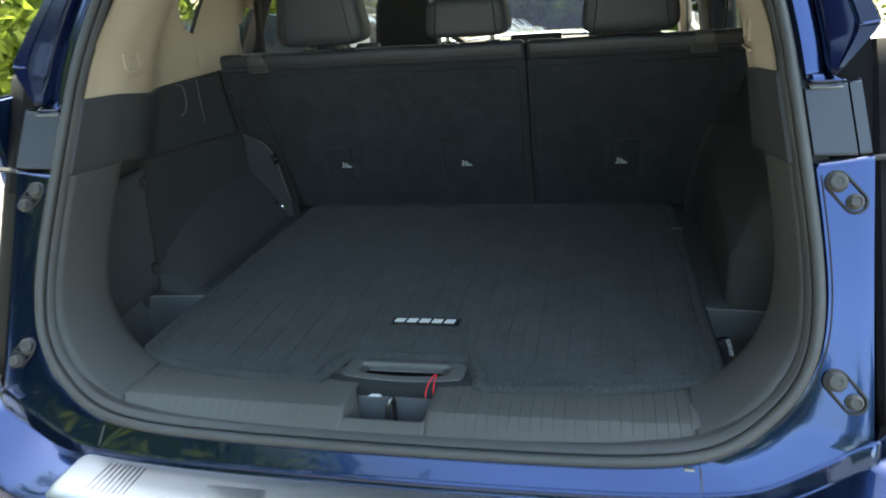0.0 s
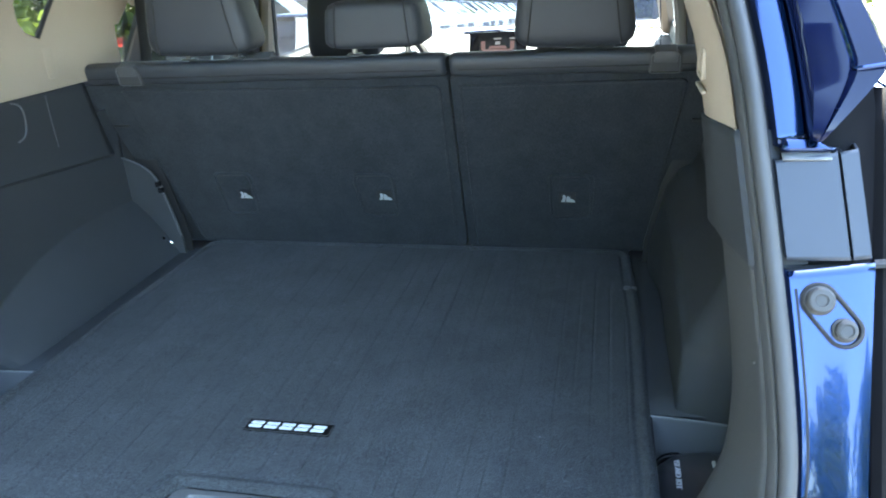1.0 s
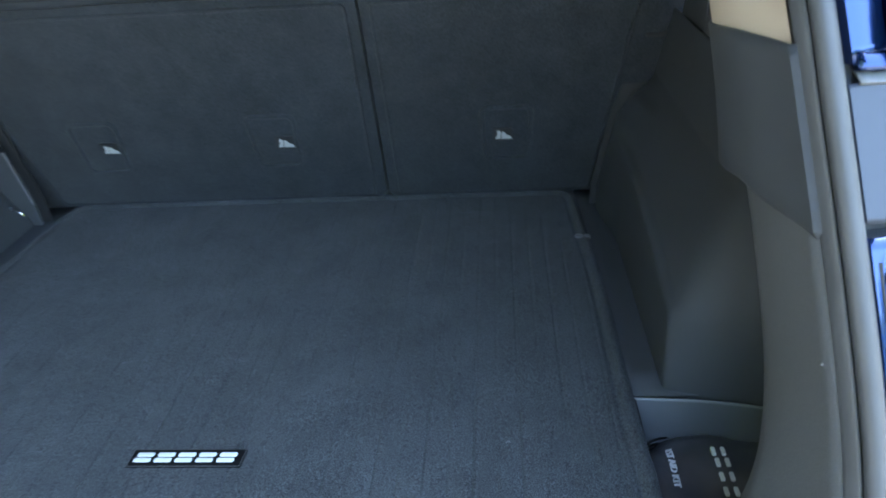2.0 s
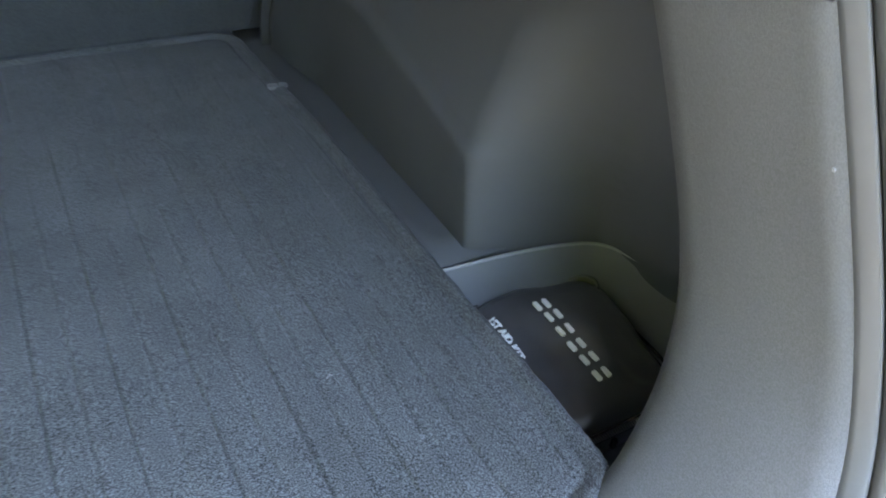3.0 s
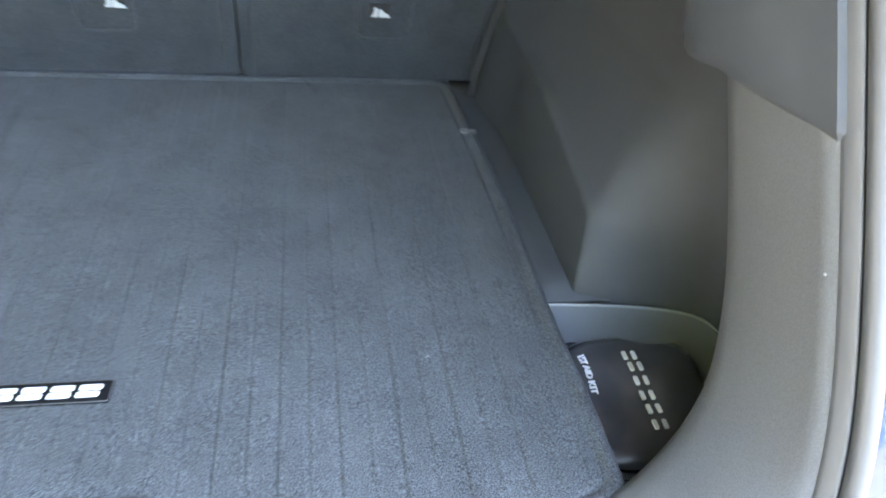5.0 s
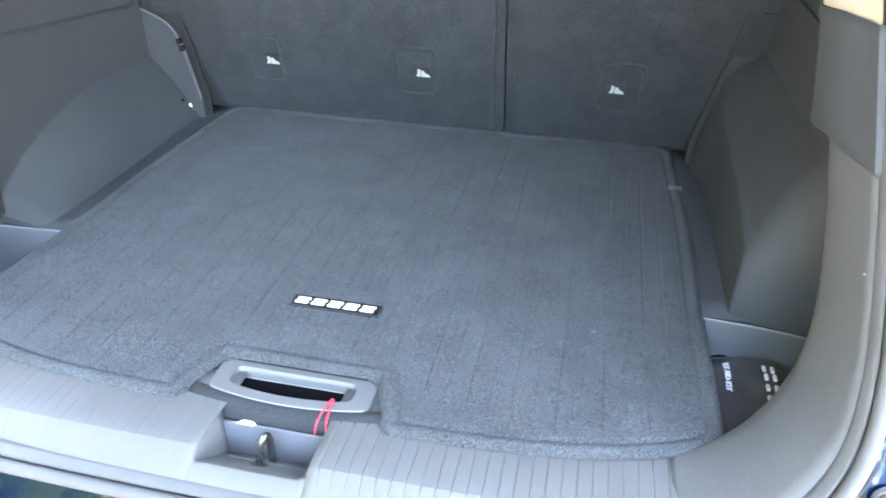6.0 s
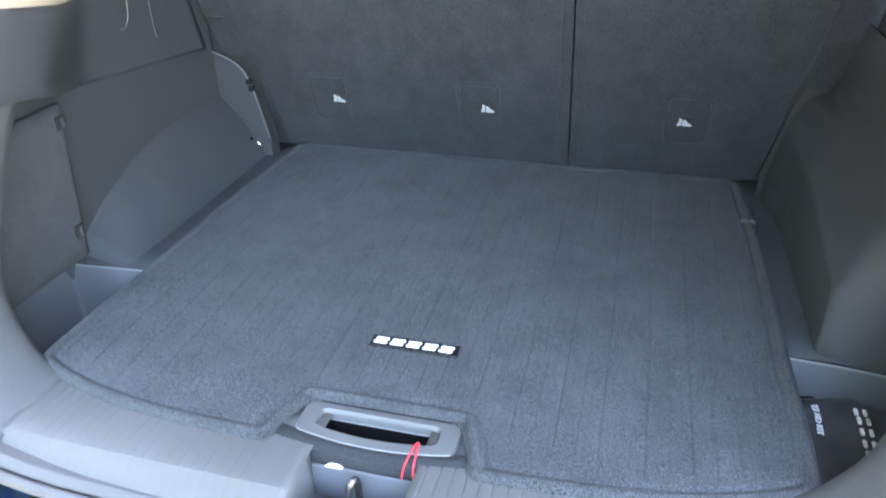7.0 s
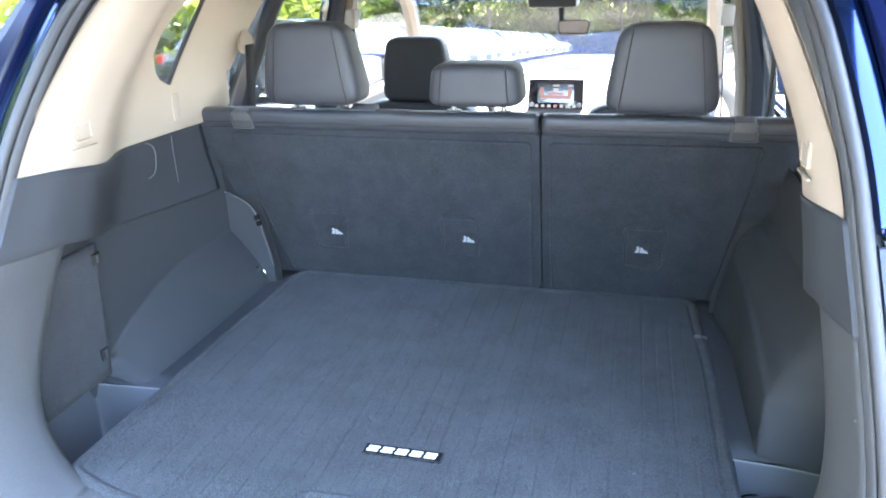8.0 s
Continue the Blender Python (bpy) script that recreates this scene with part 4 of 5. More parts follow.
# ---- beige upper pillars, quarter windows ----
for side in (1, -1):
    p = thing("pillar_left" if side < 0 else "pillar_right", "beige moulded rear pillar trim", "pillar trim", kind="structure")
    th = -1.0 if side > 0 else 1.0

    def wx(y, z):
        return side * pillar_x(y, z)

    win_rear = lambda z: np.interp(z, [1.256, 1.262, 1.29, 1.325, 1.365, 1.40, 1.44, 1.54], [0.455, 0.430, 0.407, 0.402, 0.430, 0.475, 0.54, 0.70])
    win_front = lambda z: np.interp(z, [1.256, 1.54], [0.455, 0.675])
    rows = []
    for v in np.linspace(0, 1, 16):
        row = []
        for u in np.linspace(0, 1, 40):
            z = 1.19 + (1.256 - 1.19) * v
            y = y_rear(z) + 0.012 + u * (0.70 - y_rear(z) - 0.012)
            y = min(y, 0.665 + 0.035 * float(step((v - 0.05) / 0.2)))
            zz = zb_high(y) + (1.256 - zb_high(y)) * v
            row.append((wx(y, zz), y, zz))
        rows.append(row)
    sheet("lower_trim", rows, M_BEIGE, p, 0.004, inside=th, rim=False)
    sheet("rear_post", [[(wx(y, z), y, z) for y in np.linspace(y_rear(z) + 0.012, win_rear(z), 24)] for z in np.linspace(1.254, 1.54, 30)], M_BEIGE, p, 0.004, inside=th, rim=False)
    sheet("front_post", [[(wx(y, z), y, z) for y in np.linspace(min(win_front(z), 0.70 + (z - 1.2) * 0.8), 0.66 + (z - 1.20) * 1.0, 12)] for z in np.linspace(1.255, 1.54, 30)], M_BEIGE, p, 0.004, inside=th, rim=False)
    sheet("window_return", [[(wx(win_rear(z), z) + side * d, win_rear(z) + 0.1 * d, z) for d in (0.0, 0.02, 0.07)] for z in np.linspace(1.256, 1.54, 24)], M_BEIGE, p, 0.002)
    part("window_gasket", tube(bmesh.new(), [(wx(win_front(z), z) - side * 0.002, win_front(z), z) for z in np.linspace(1.256, 1.54, 8)], 0.005, 6), M_BLACK, p)
    # cargo blind socket and clip mark
    xh = wx(0.050, 1.241)
    hk = part("blind_socket", prism(bmesh.new(), rounded([(-0.022, -0.017), (0.022, -0.017), (0.022, 0.017), (-0.022, 0.017)], 0.005, 3), -0.010, 0.004, 0.003, 2, Matrix.Translation((xh, 0.050, 1.241)) @ pose(0, 0, 0, 90, 0, -90 * side) @ pose(0, 0, 0, 0, 0, 0)), M_BEIGE, p, "square moulded fitting in the pillar")
    part("socket_hole", prism(bmesh.new(), rounded([(-0.014, -0.009), (0.014, -0.009), (0.014, 0.009), (-0.014, 0.009)], 0.003, 3), 0.0035, 0.0060, 0.0, 2, Matrix.Translation((xh, 0.050, 1.241)) @ pose(0, 0, 0, 90, 0, -90 * side)), M_BEIGE, hk)
    sq = rounded([(-0.021, -0.016), (0.021, -0.016), (0.021, 0.016), (-0.021, 0.016)], 0.006, 3)
    part("rim", tube(bmesh.new(), [Matrix.Translation((xh, 0.050, 1.241)) @ pose(0, 0, 0, 90, 0, -90 * side) @ Vector((x, y, 0.004)) for x, y in sq], 0.0026, 7, closed=True), M_BEIGE, hk)
    part("ledge", add_box(bmesh.new(), (min(xh, xh - side * 0.006), 0.020, 1.210), (max(xh, xh - side * 0.005), 0.082, 1.214), 0.002), M_BEIGE, hk)
    if side < 0:
        part("belt_guide", prism(bmesh.new(), rounded([(-0.012, -0.03), (0.012, -0.03), (0.016, 0.03), (-0.010, 0.03)], 0.004, 3), 0, 0.006, 0.002, 2, Matrix.Translation((wx(0.47, 1.20), 0.470, 1.205)) @ pose(0, 0, 0, 90, 0, -90 * side)), M_BEIGE, p)
    glass_ob = sheet("quarter_glass", [[(side * 0.72, y, z) for y in np.linspace(0.30, 0.85, 3)] for z in (1.20, 1.55)], M_TINT, p, 0.004)
    glass_ob.visible_shadow = False
    # seat belt
    belt = thing("seat_belt", "black rear seat belt on a beige pillar anchor", "seat belt", "rear seat belts")
    bx = side * 0.63
    part("anchor", lathe(bmesh.new(), [(0.028, 0), (0.030, 0.012), (0.022, 0.020), (0.0, 0.022)], 20, Matrix.Translation((bx + side * 0.012, 0.78, 1.315)) @ pose(0, 0, 0, 0, -90 * side, 0)), M_BEIGE, belt)
    sheet("webbing", [[(bx - side * 0.012 - side * 0.012 * t, 0.775 + dy - 0.06 * t, 1.31 - 0.22 * t) for dy in (-0.022, 0.0, 0.022)] for t in np.linspace(0, 1, 8)], M_BELT, belt, 0.0015)

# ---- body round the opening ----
# darker copy of the body blue: the outer posts' dark side as colour
M_BLUE_SHADED = surface("shaded_blue_paint", (0.003, 0.006, 0.028), 0.14, metal=0.0, grain=900, bump=0.0, coat=0.0, spec=0.26, vary=0.1)
car_body = thing("car_body", "metallic blue car body round the open tailgate", "car body")
LOWER = np.array([(0, 0.654), (0.06, 0.654), (0.14, 0.6542), (0.318, 0.6565), (0.433, 0.661), (0.507, 0.668), (0.543, 0.676), (0.579, 0.691), (0.614, 0.708), (0.649, 0.725), (0.682, 0.740)])
LOWER = np.array(smooth_line(LOWER, 2))
UPPER = np.array([(0.682, 0.740), (0.683, 0.80), (0.684, 0.864), (0.686, 0.964), (0.689, 1.068), (0.6895, 1.084)])
I_COR, I_TOP = index_at(z=0.775), index_at(z=1.084)


def along(line, u):
    run = np.concatenate([[0], np.cumsum(np.linalg.norm(np.diff(line, axis=0), axis=1))])
    return np.stack([np.interp(u * run[-1], run, line[:, k]) for k in (0, 1)], 1)


OUTER = np.concatenate([along(LOWER, _even[:I_COR] / _even[I_COR]), along(UPPER, np.linspace(0, 1, I_TOP - I_COR))])
OUTER = np.stack([OUTER[:, 0], y_rear(OUTER[:, 1]), OUTER[:, 1]], 1)
W_SIDE = np.concatenate([step((np.arange(I_COR) - I_COR + 6) / 6.0), np.ones(I_TOP - I_COR)])
flange_rows = []
for side in (1, -1):
    panel_rows = [half_ring(a, b, 0, I_TOP, side) for a, b in ((0.004, 0.022), (-0.003, 0.018), (-0.0045, 0.004), (-0.008, 0.0), (-0.014, -0.0005))]
    rim_in = OUTER * np.array([side, 1, 1]) + np.stack([-side * 0.011 * W_SIDE, 0 * W_SIDE, 0.003 * (1 - W_SIDE)], 1)
    rim_out = OUTER * np.array([side, 1, 1]) + np.stack([0 * W_SIDE, 0.002 * W_SIDE, 0 * W_SIDE], 1)
    fold_in = rim_out + np.stack([side * 0.003 * W_SIDE, 0.012 + 0.006 * W_SIDE, -0.006 * (1 - W_SIDE)], 1)
    panel_rows += [panel_rows[-1] * (1 - k) + rim_in * k for k in (0.33, 0.66, 1.0)] + [rim_out, fold_in]
    for row in panel_rows:
        row[0, 0] = 0.0
    flange_rows.append(panel_rows)
    sheet("lamp_panel", [strip(a, b, z0, 1.1690, side) for a, b, z0 in ((-0.006, 0.02, 1.0840), (-0.008, 0.001, 1.0838), (-0.0625, 0.003, 1.0785), (-0.0640, 0.02, 1.0785))], M_GREYPAN, car_body, 0.003, "smoked grey panel beside the tail lamp", sharp=30)
    sheet("lamp_edge", [strip(a, b, 1.0780, 1.1690, side) for a, b in ((-0.0645, 0.02), (-0.0655, 0.004), (-0.081, 0.006), (-0.084, 0.03))], M_GREYPAN, car_body, 0.003, "smoked grey panel beside the tail lamp", sharp=30)
    sheet("upper_flange", [strip(a, b, 1.1800, 1.44, side) for a, b in ((-0.004, 0.03), (-0.007, 0.012), (-0.012, 0.000), (-0.030, 0.001), (-0.037, 0.006), (-0.040, 0.03))], M_BLUE, car_body, 0.003, sharp=40)
    foot = [[(side * x, float(y_rear(z)) + d, z) for x in np.linspace(0.606, far_x, 6)] for z, far_x, d in ((1.1900, 0.634, -0.0005), (1.1885, 0.636, -0.0030), (1.1815, 0.648, -0.0035), (1.1785, 0.654, -0.001), (1.1775, 0.655, 0.012))]
    sheet("flange_foot", foot, M_BLUE, car_body, 0.003, sharp=40)
    # top ledge of the grey panel; its sky reflection is painted in pale
    ledge = [[(side * x, float(y_rear(1.169)) + d, z) for x in np.linspace(0.608, 0.651, 6)] for z, d in ((1.1775, 0.022), (1.1768, 0.010), (1.1720, -0.002), (1.1695, 0.000))]
    sheet("lamp_ledge", ledge, M_PALE, car_body, 0.002, "ledge over the lamp panel, sky highlight as pale colour", sharp=40)
    zz = np.linspace(1.186, 1.47, 30)
    inner = np.array([strip(-0.038, 0.030, min(z, 1.44), min(z, 1.44), side, 1)[0] + np.array([0, 0, max(0, z - 1.44)]) for z in zz])
    far = side * np.interp(zz, [1.186, 1.232, 1.244, 1.252, 1.306, 1.36, 1.40, 1.45, 1.50], [0.640, 0.690, 0.699, 0.701, 0.676, 0.648, 0.625, 0.598, 0.56])
    cols = [inner]
    for k, dy in ((0.02, -0.030), (0.06, -0.040), (0.12, -0.045), (0.50, -0.049), (0.55, -0.043), (0.60, -0.048), (0.90, -0.046), (0.97, -0.036), (1.0, -0.015), (1.0, 0.30)):
        q = inner.copy()
        q[:, 0] = inner[:, 0] + (far - inner[:, 0]) * k
        q[:, 1] += dy
        cols.append(q)
    post = sheet("outer_post", cols, M_BLUE_SHADED, car_body, 0.003, sharp=40)
    bead = [cols[7][6] + (0, -0.002, 0.004), cols[6][6] + (0, -0.002, 0.001)] + [p + np.array([0, -0.002, 0]) for p in cols[5][6:]]
    bead = smooth_line([tuple(p) for p in bead], 1)
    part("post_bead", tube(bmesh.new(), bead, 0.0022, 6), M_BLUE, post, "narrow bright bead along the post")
    sheet("lamp_backing", [strip(a, 0.026, 1.03, 1.24, side) for a in (-0.005, -0.05, -0.105)], M_PLATE, car_body, 0.003)
    part("flange_groove", tube(bmesh.new(), strip(-0.0125, -0.0002, 0.755, 1.060, side), 0.0013, 6), M_BLACK, car_body)
    lamp = []
    for z in np.linspace(0.750, 1.228, 14):
        yr = float(y_rear(z))
        lamp.append([(side * x, yr + d, z) for x, d in ((0.6935, 0.060), (0.6945, 0.022), (0.700, 0.018), (0.742, 0.040), (0.790, 0.090), (0.825, 0.170), (0.842, 0.260), (0.855, 0.420))])
    sheet("tail_lamp", lamp, M_PLATE, car_body, 0.003, "dark tail lamp housing", sharp=50)
    # rubber stops
    for (x, z), s in (((0.652, 1.040), 1), ((0.647, 0.798), 2)):
        lean = Matrix.Translation((side * x, y_rear(z), z)) @ pose(0, 0, 0, 90 - 26, 0, 0)
        r = 0.0132
        a, b = (-0.011 * side, 0.0135), (0.011 * side, -0.0135)
        oval = [(px + r * 1.15 * math.cos(q), py + r * 1.15 * math.sin(q)) for (px, py), qs in ((a, np.linspace(0.25 * math.pi, 1.25 * math.pi, 12)), (b, np.linspace(1.25 * math.pi, 2.25 * math.pi, 12))) for q in qs]
        if side < 0:
            oval = [(px + r * 1.15 * math.cos(q), py + r * 1.15 * math.sin(q)) for (px, py), qs in ((b, np.linspace(0.75 * math.pi, 1.75 * math.pi, 12) + math.pi), (a, np.linspace(0.75 * math.pi, 1.75 * math.pi, 12))) for q in qs]
        ring = [lean @ Vector((px, py, 0.0015)) for px, py in oval]
        st = part("bump_stop", tube(bmesh.new(), ring, 0.0022, 6, closed=True), M_BLACK, car_body, "oval rubber-lined buffer seat with two pads")
        for (px, py), pr in ((a, 0.0122), (b, 0.0095)):
            part("pad", lathe(bmesh.new(), [(pr + 0.002, 0.0), (pr + 0.002, 0.003), (pr, 0.004), (pr, 0.009), (pr - 0.002, 0.011), (0.006, 0.0112), (0.005, 0.0100), (0.0, 0.0100)], 22, lean @ Matrix.Translation((px, py, 0))), M_PLASTIC, st, "grey rubber pad")

# one continuous flange under and beside the opening
sheet("quarter_flange", [np.concatenate([far_row[::-1], near_row[1:]]) for near_row, far_row in zip(*flange_rows)], M_BLUE, car_body, 0.003, sharp=28, inside=1.0)

# the raised tailgate overhead
def lid_point(u, v):
    """The raised tailgate's skin: u from the hinge to its lower end, v across."""
    x = 0.65 * v * (1 - 0.10 * u)
    return (x, 0.10 - 0.95 * u, 1.585 + 0.42 * u - 0.06 * math.sin(math.pi * u) - 0.03 * (x / 0.58) ** 2)


def lid_sheet(name, u0, u1, v0, v1, material, parent, thick, down=0.0, label="", shrink=1.0):
    rows = [[tuple(Vector(lid_point(u, v * shrink)) - Vector((0, 0, down))) for v in np.linspace(v0, v1, 13)] for u in np.linspace(u0, u1, 10)]
    return sheet(name, rows, material, parent, thick, label, inside=-1.0)


tailgate = lid_sheet("tailgate", 0.58, 1.0, -1, 1, M_BLUE, car_body, 0.03, label="raised metallic blue tailgate")
lid_sheet("hinge_rail", 0.0, 0.09, -1, 1, M_BLUE, tailgate, 0.03)
lid_sheet("inner_trim", 0.57, 0.98, -0.93, 0.93, M_TRIM, tailgate, 0.006, 0.045, "charcoal plastic lining of the tailgate")
lid_sheet("inner_trim", 0.0, 0.10, -0.93, 0.93, M_TRIM, tailgate, 0.006, 0.045, "charcoal plastic lining of the tailgate")
for v0, v1 in ((-1.0, -0.84), (0.84, 1.0)):
    lid_sheet("side_frame", 0.09, 0.58, v0, v1, M_BLUE, tailgate, 0.03)
    lid_sheet("inner_trim", 0.10, 0.57, v0 * 0.96, v1 * 0.96, M_TRIM, tailgate, 0.006, 0.045, "charcoal plastic lining of the tailgate")
lid_sheet("rear_window", 0.09, 0.58, -0.84, 0.84, M_PRIVACY, tailgate, 0.004, 0.004, "tinted rear window of the tailgate")

# bumper with its step plate
def bumper_top(x):
    """The crease between the body panel and the bumper: its y and z."""
    a = abs(x)
    if a <= 0.682:
        z = float(np.interp(a, LOWER[:, 0], LOWER[:, 1]))
        return float(y_rear(z)), z
    return float(np.interp(a, [0.682, 0.72, 0.76, 0.79, 0.81, 0.82], [-0.314, -0.285, -0.235, -0.17, -0.08, 0.13])), float(np.interp(a, [0.682, 0.82], [0.740, 0.765]))


def drop(x):
    return 0.011 + 0.020 * float(step((abs(x) - 0.48) / 0.12))


def bumper_point(x, d, z):
    """A point d outwards from the crease, z below it."""
    y0, z0 = bumper_top(x)
    q = radians(78) * float(step((abs(x) - 0.40) / 0.42))
    return (x + math.copysign(math.sin(q) * d, x), y0 - math.cos(q) * d, z0 + z)


rows = []
for x in np.concatenate([np.linspace(-0.82, -0.68, 16), np.linspace(-0.67, 0.67, 81), np.linspace(0.68, 0.82, 16)]):
    k = drop(x)
    rows.append([bumper_point(x, d, z) for d, z in ((-0.004, 0.0005), (0.0, 0.0), (0.0015, -0.0015), (0.0035, -k), (0.0060, -k - 0.003), (0.012, -k - 0.004), (0.088, -k - 0.012), (0.104, -k - 0.020), (0.113, -k - 0.042), (0.122, -0.17), (0.102, -0.27), (0.03, -0.34))])
sheet("bumper", rows, M_BLUE, car_body, 0.003, "metallic blue rear bumper", sharp=30)
for a, b in ((0.463, 0.465), (-0.479, -0.488)):
    za, zb = 0.697, bumper_top(b)[1] + 0.001
    part("panel_gap", tube(bmesh.new(), [(a + (b - a) * t, float(y_rear(za + (zb - za) * t)) - 0.0004, za + (zb - za) * t) for t in (0.0, 0.33, 0.66, 1.0)], 0.0012, 5), M_HANDLE, car_body)
for x in (0.448, -0.352, 0.335):
    part("drain_clip", add_box(bmesh.new(), (x - 0.007, -0.341, 0.6925), (x + 0.007, -0.336, 0.6960), 0.001), M_ALLOY, car_body, "small bright clip under the seal")
step_plate = thing("bumper_step_plate", "brushed steel scuff plate on the bumper top", "scuff plate")
plate_rows = []
for x, e in [(-0.507, 0.012), (-0.505, 0.005), (-0.500, 0.0)] + [(x, 0.0) for x in np.linspace(-0.49, 0.49, 41)] + [(0.500, 0.0), (0.505, 0.005), (0.507, 0.012)]:
    k = drop(x)
    plate_rows.append([bumper_point(x, d, z - k) for d, z in ((0.009 + e, -0.0035), (0.010 + e, -0.0015), (0.050, -0.0055), (0.084 - e, -0.0090), (0.096 - e, -0.0130), (0.106 - e, -0.026))])
sheet("plate", plate_rows, M_STEEL, step_plate, 0.002, sharp=40)
for k in range(8):
    x = -0.452 + k * 0.0088
    (xa, ya, za), (xb, yb, zb) = bumper_point(x, 0.016, -drop(x) - 0.0010), bumper_point(x - 0.006, 0.080, -drop(x) - 0.0070)
    part("ridge", tube(bmesh.new(), [(xa, ya, za - 0.002), (xa, ya - 0.004, za), (xb, yb + 0.004, zb), (xb, yb, zb - 0.002)], 0.0020, 6), M_STEEL, step_plate)
px, py, pz = bumper_point(-0.23, 0.050, -drop(0.23) - 0.0045)
part("pressed_mark", prism(bmesh.new(), rounded([(-0.075, -0.040), (0.070, -0.040), (0.058, 0.014), (-0.050, 0.014)], 0.006, 3), -0.002, 0.0014, 0.001, 2, Matrix.Translation((px, py, pz)) @ pose(0, 0, 0, 6, 0, 0)), M_STEEL, step_plate)

# ---- the rest of the shell ----
ceiling = sheet("ceiling", [[(x, y, 1.545 - 0.05 * (x / 0.6) ** 2 - 0.06 * step((y - 1.3) / 0.6)) for x in np.linspace(-0.62, 0.62, 9)] for y in np.linspace(0.10, 1.75, 12)], M_LINER, None, 0.01)
tagged(ceiling, "pale fabric headliner", "ceiling", kind="structure")
shell = thing("cabin_shell", "dark door panels and pillars of the cabin", "cabin shell", kind="structure")
box("roof", (-0.62, 0.08, 1.56), (0.62, 1.85, 1.60), M_BLUE, shell, 0.015)
box("cabin_floor", (-0.72, 0.72, 0.28), (0.72, 2.7, 0.34), M_BOARD, shell, 0.004)
for side in (1, -1):
    lo, hi = sorted((side * 0.70, side * 0.78))
    box("door_panel", (lo, 0.70, 0.30), (hi, 2.6, 1.02), M_PLASTIC, shell, 0.02)
    box("quarter_side", (lo + (0.045 if side > 0 else 0.004), -0.10, 0.30), (hi - (0.004 if side > 0 else 0.045), 0.69, 1.20), M_BLUE, shell, 0.02)
    part("door_frame", tube(bmesh.new(), smooth_line([(side * 0.70, 0.74, 1.02), (side * 0.69, 0.84, 1.20), (side * 0.65, 1.02, 1.44), (side * 0.62, 1.10, 1.52)], 2), 0.030, 8), M_BLACK, shell, "black rear door frame")
    part("centre_post", tube(bmesh.new(), smooth_line([(side * 0.71, 1.42, 0.95), (side * 0.70, 1.44, 1.2), (side * 0.63, 1.46, 1.52)], 2), 0.042, 8), M_BLACK, shell, "dark centre door post")
    part("centre_trim", tube(bmesh.new(), smooth_line([(side * 0.675, 1.47, 0.95), (side * 0.655, 1.49, 1.2), (side * 0.595, 1.51, 1.52)], 2), 0.028, 8), M_BEIGE, shell, "beige centre post trim")
    part("front_post", tube(bmesh.new(), smooth_line([(side * 0.70, 2.62, 0.98), (side * 0.62, 2.22, 1.34), (side * 0.56, 1.78, 1.52)], 2), 0.034, 8), M_BEIGE, shell, "beige windscreen pillar")
    part("roof_rail", tube(bmesh.new(), [(side * 0.60, 0.10, 1.52), (side * 0.61, 1.0, 1.53), (side * 0.58, 1.8, 1.50)], 0.045, 8), M_LINER, shell)
    g = sheet("side_glass", [[(side * (0.735 - 0.12 * t), y, 1.02 + 0.5 * t) for t in (0, 0.5, 1)] for y in (0.78, 1.4, 2.5)], M_GLASS, shell, 0.004)
    g.visible_shadow = False
M_SCREENGLASS = glass("windscreen_glass", dark=0.45)
g = sheet("windscreen", [[(x, 2.75 - 0.95 * t, 1.0 + 0.53 * t) for t in (0, 0.5, 1)] for x in (-0.66, 0, 0.66)], M_SCREENGLASS, shell, 0.005)
g.visible_shadow = False

for side in (1, -1):
    door_mirror = part("door_mirror", add_box(bmesh.new(), (min(side * 0.76, side * 0.99), 2.27, 0.965), (max(side * 0.76, side * 0.99), 2.36, 1.135), 0.03, 4), M_BLUE, car_body, "blue door mirror housing")
    part("glass", prism(bmesh.new(), rounded([(-0.10, -0.070), (0.10, -0.070), (0.10, 0.070), (-0.10, 0.070)], 0.03, 5), 0.0, 0.003, 0, 2, Matrix.Translation((side * 0.875, 2.270, 1.05)) @ pose(0, 0, 0, 88, 0, side * 12)), M_CHROME, door_mirror, "silvered mirror glass")
    part("foot", tube(bmesh.new(), [(side * 0.73, 2.34, 1.0), (side * 0.80, 2.32, 1.0)], 0.022, 8), M_BLACK, door_mirror)
    fb = thing("seat_belt", "black front seat belt hanging from the door post", "seat belt", "front seat belts")
    sheet("webbing", [[(side * (0.575 + 0.03 * t), 1.41 + dy, 1.33 - 0.45 * t) for dy in (-0.012, 0.0, 0.012)] for t in np.linspace(0, 1, 6)], M_BELT, fb, 0.002)
    part("anchor", add_box(bmesh.new(), (min(side * 0.565, side * 0.60), 1.39, 1.30), (max(side * 0.565, side * 0.60), 1.44, 1.36), 0.008), M_BEIGE, fb)

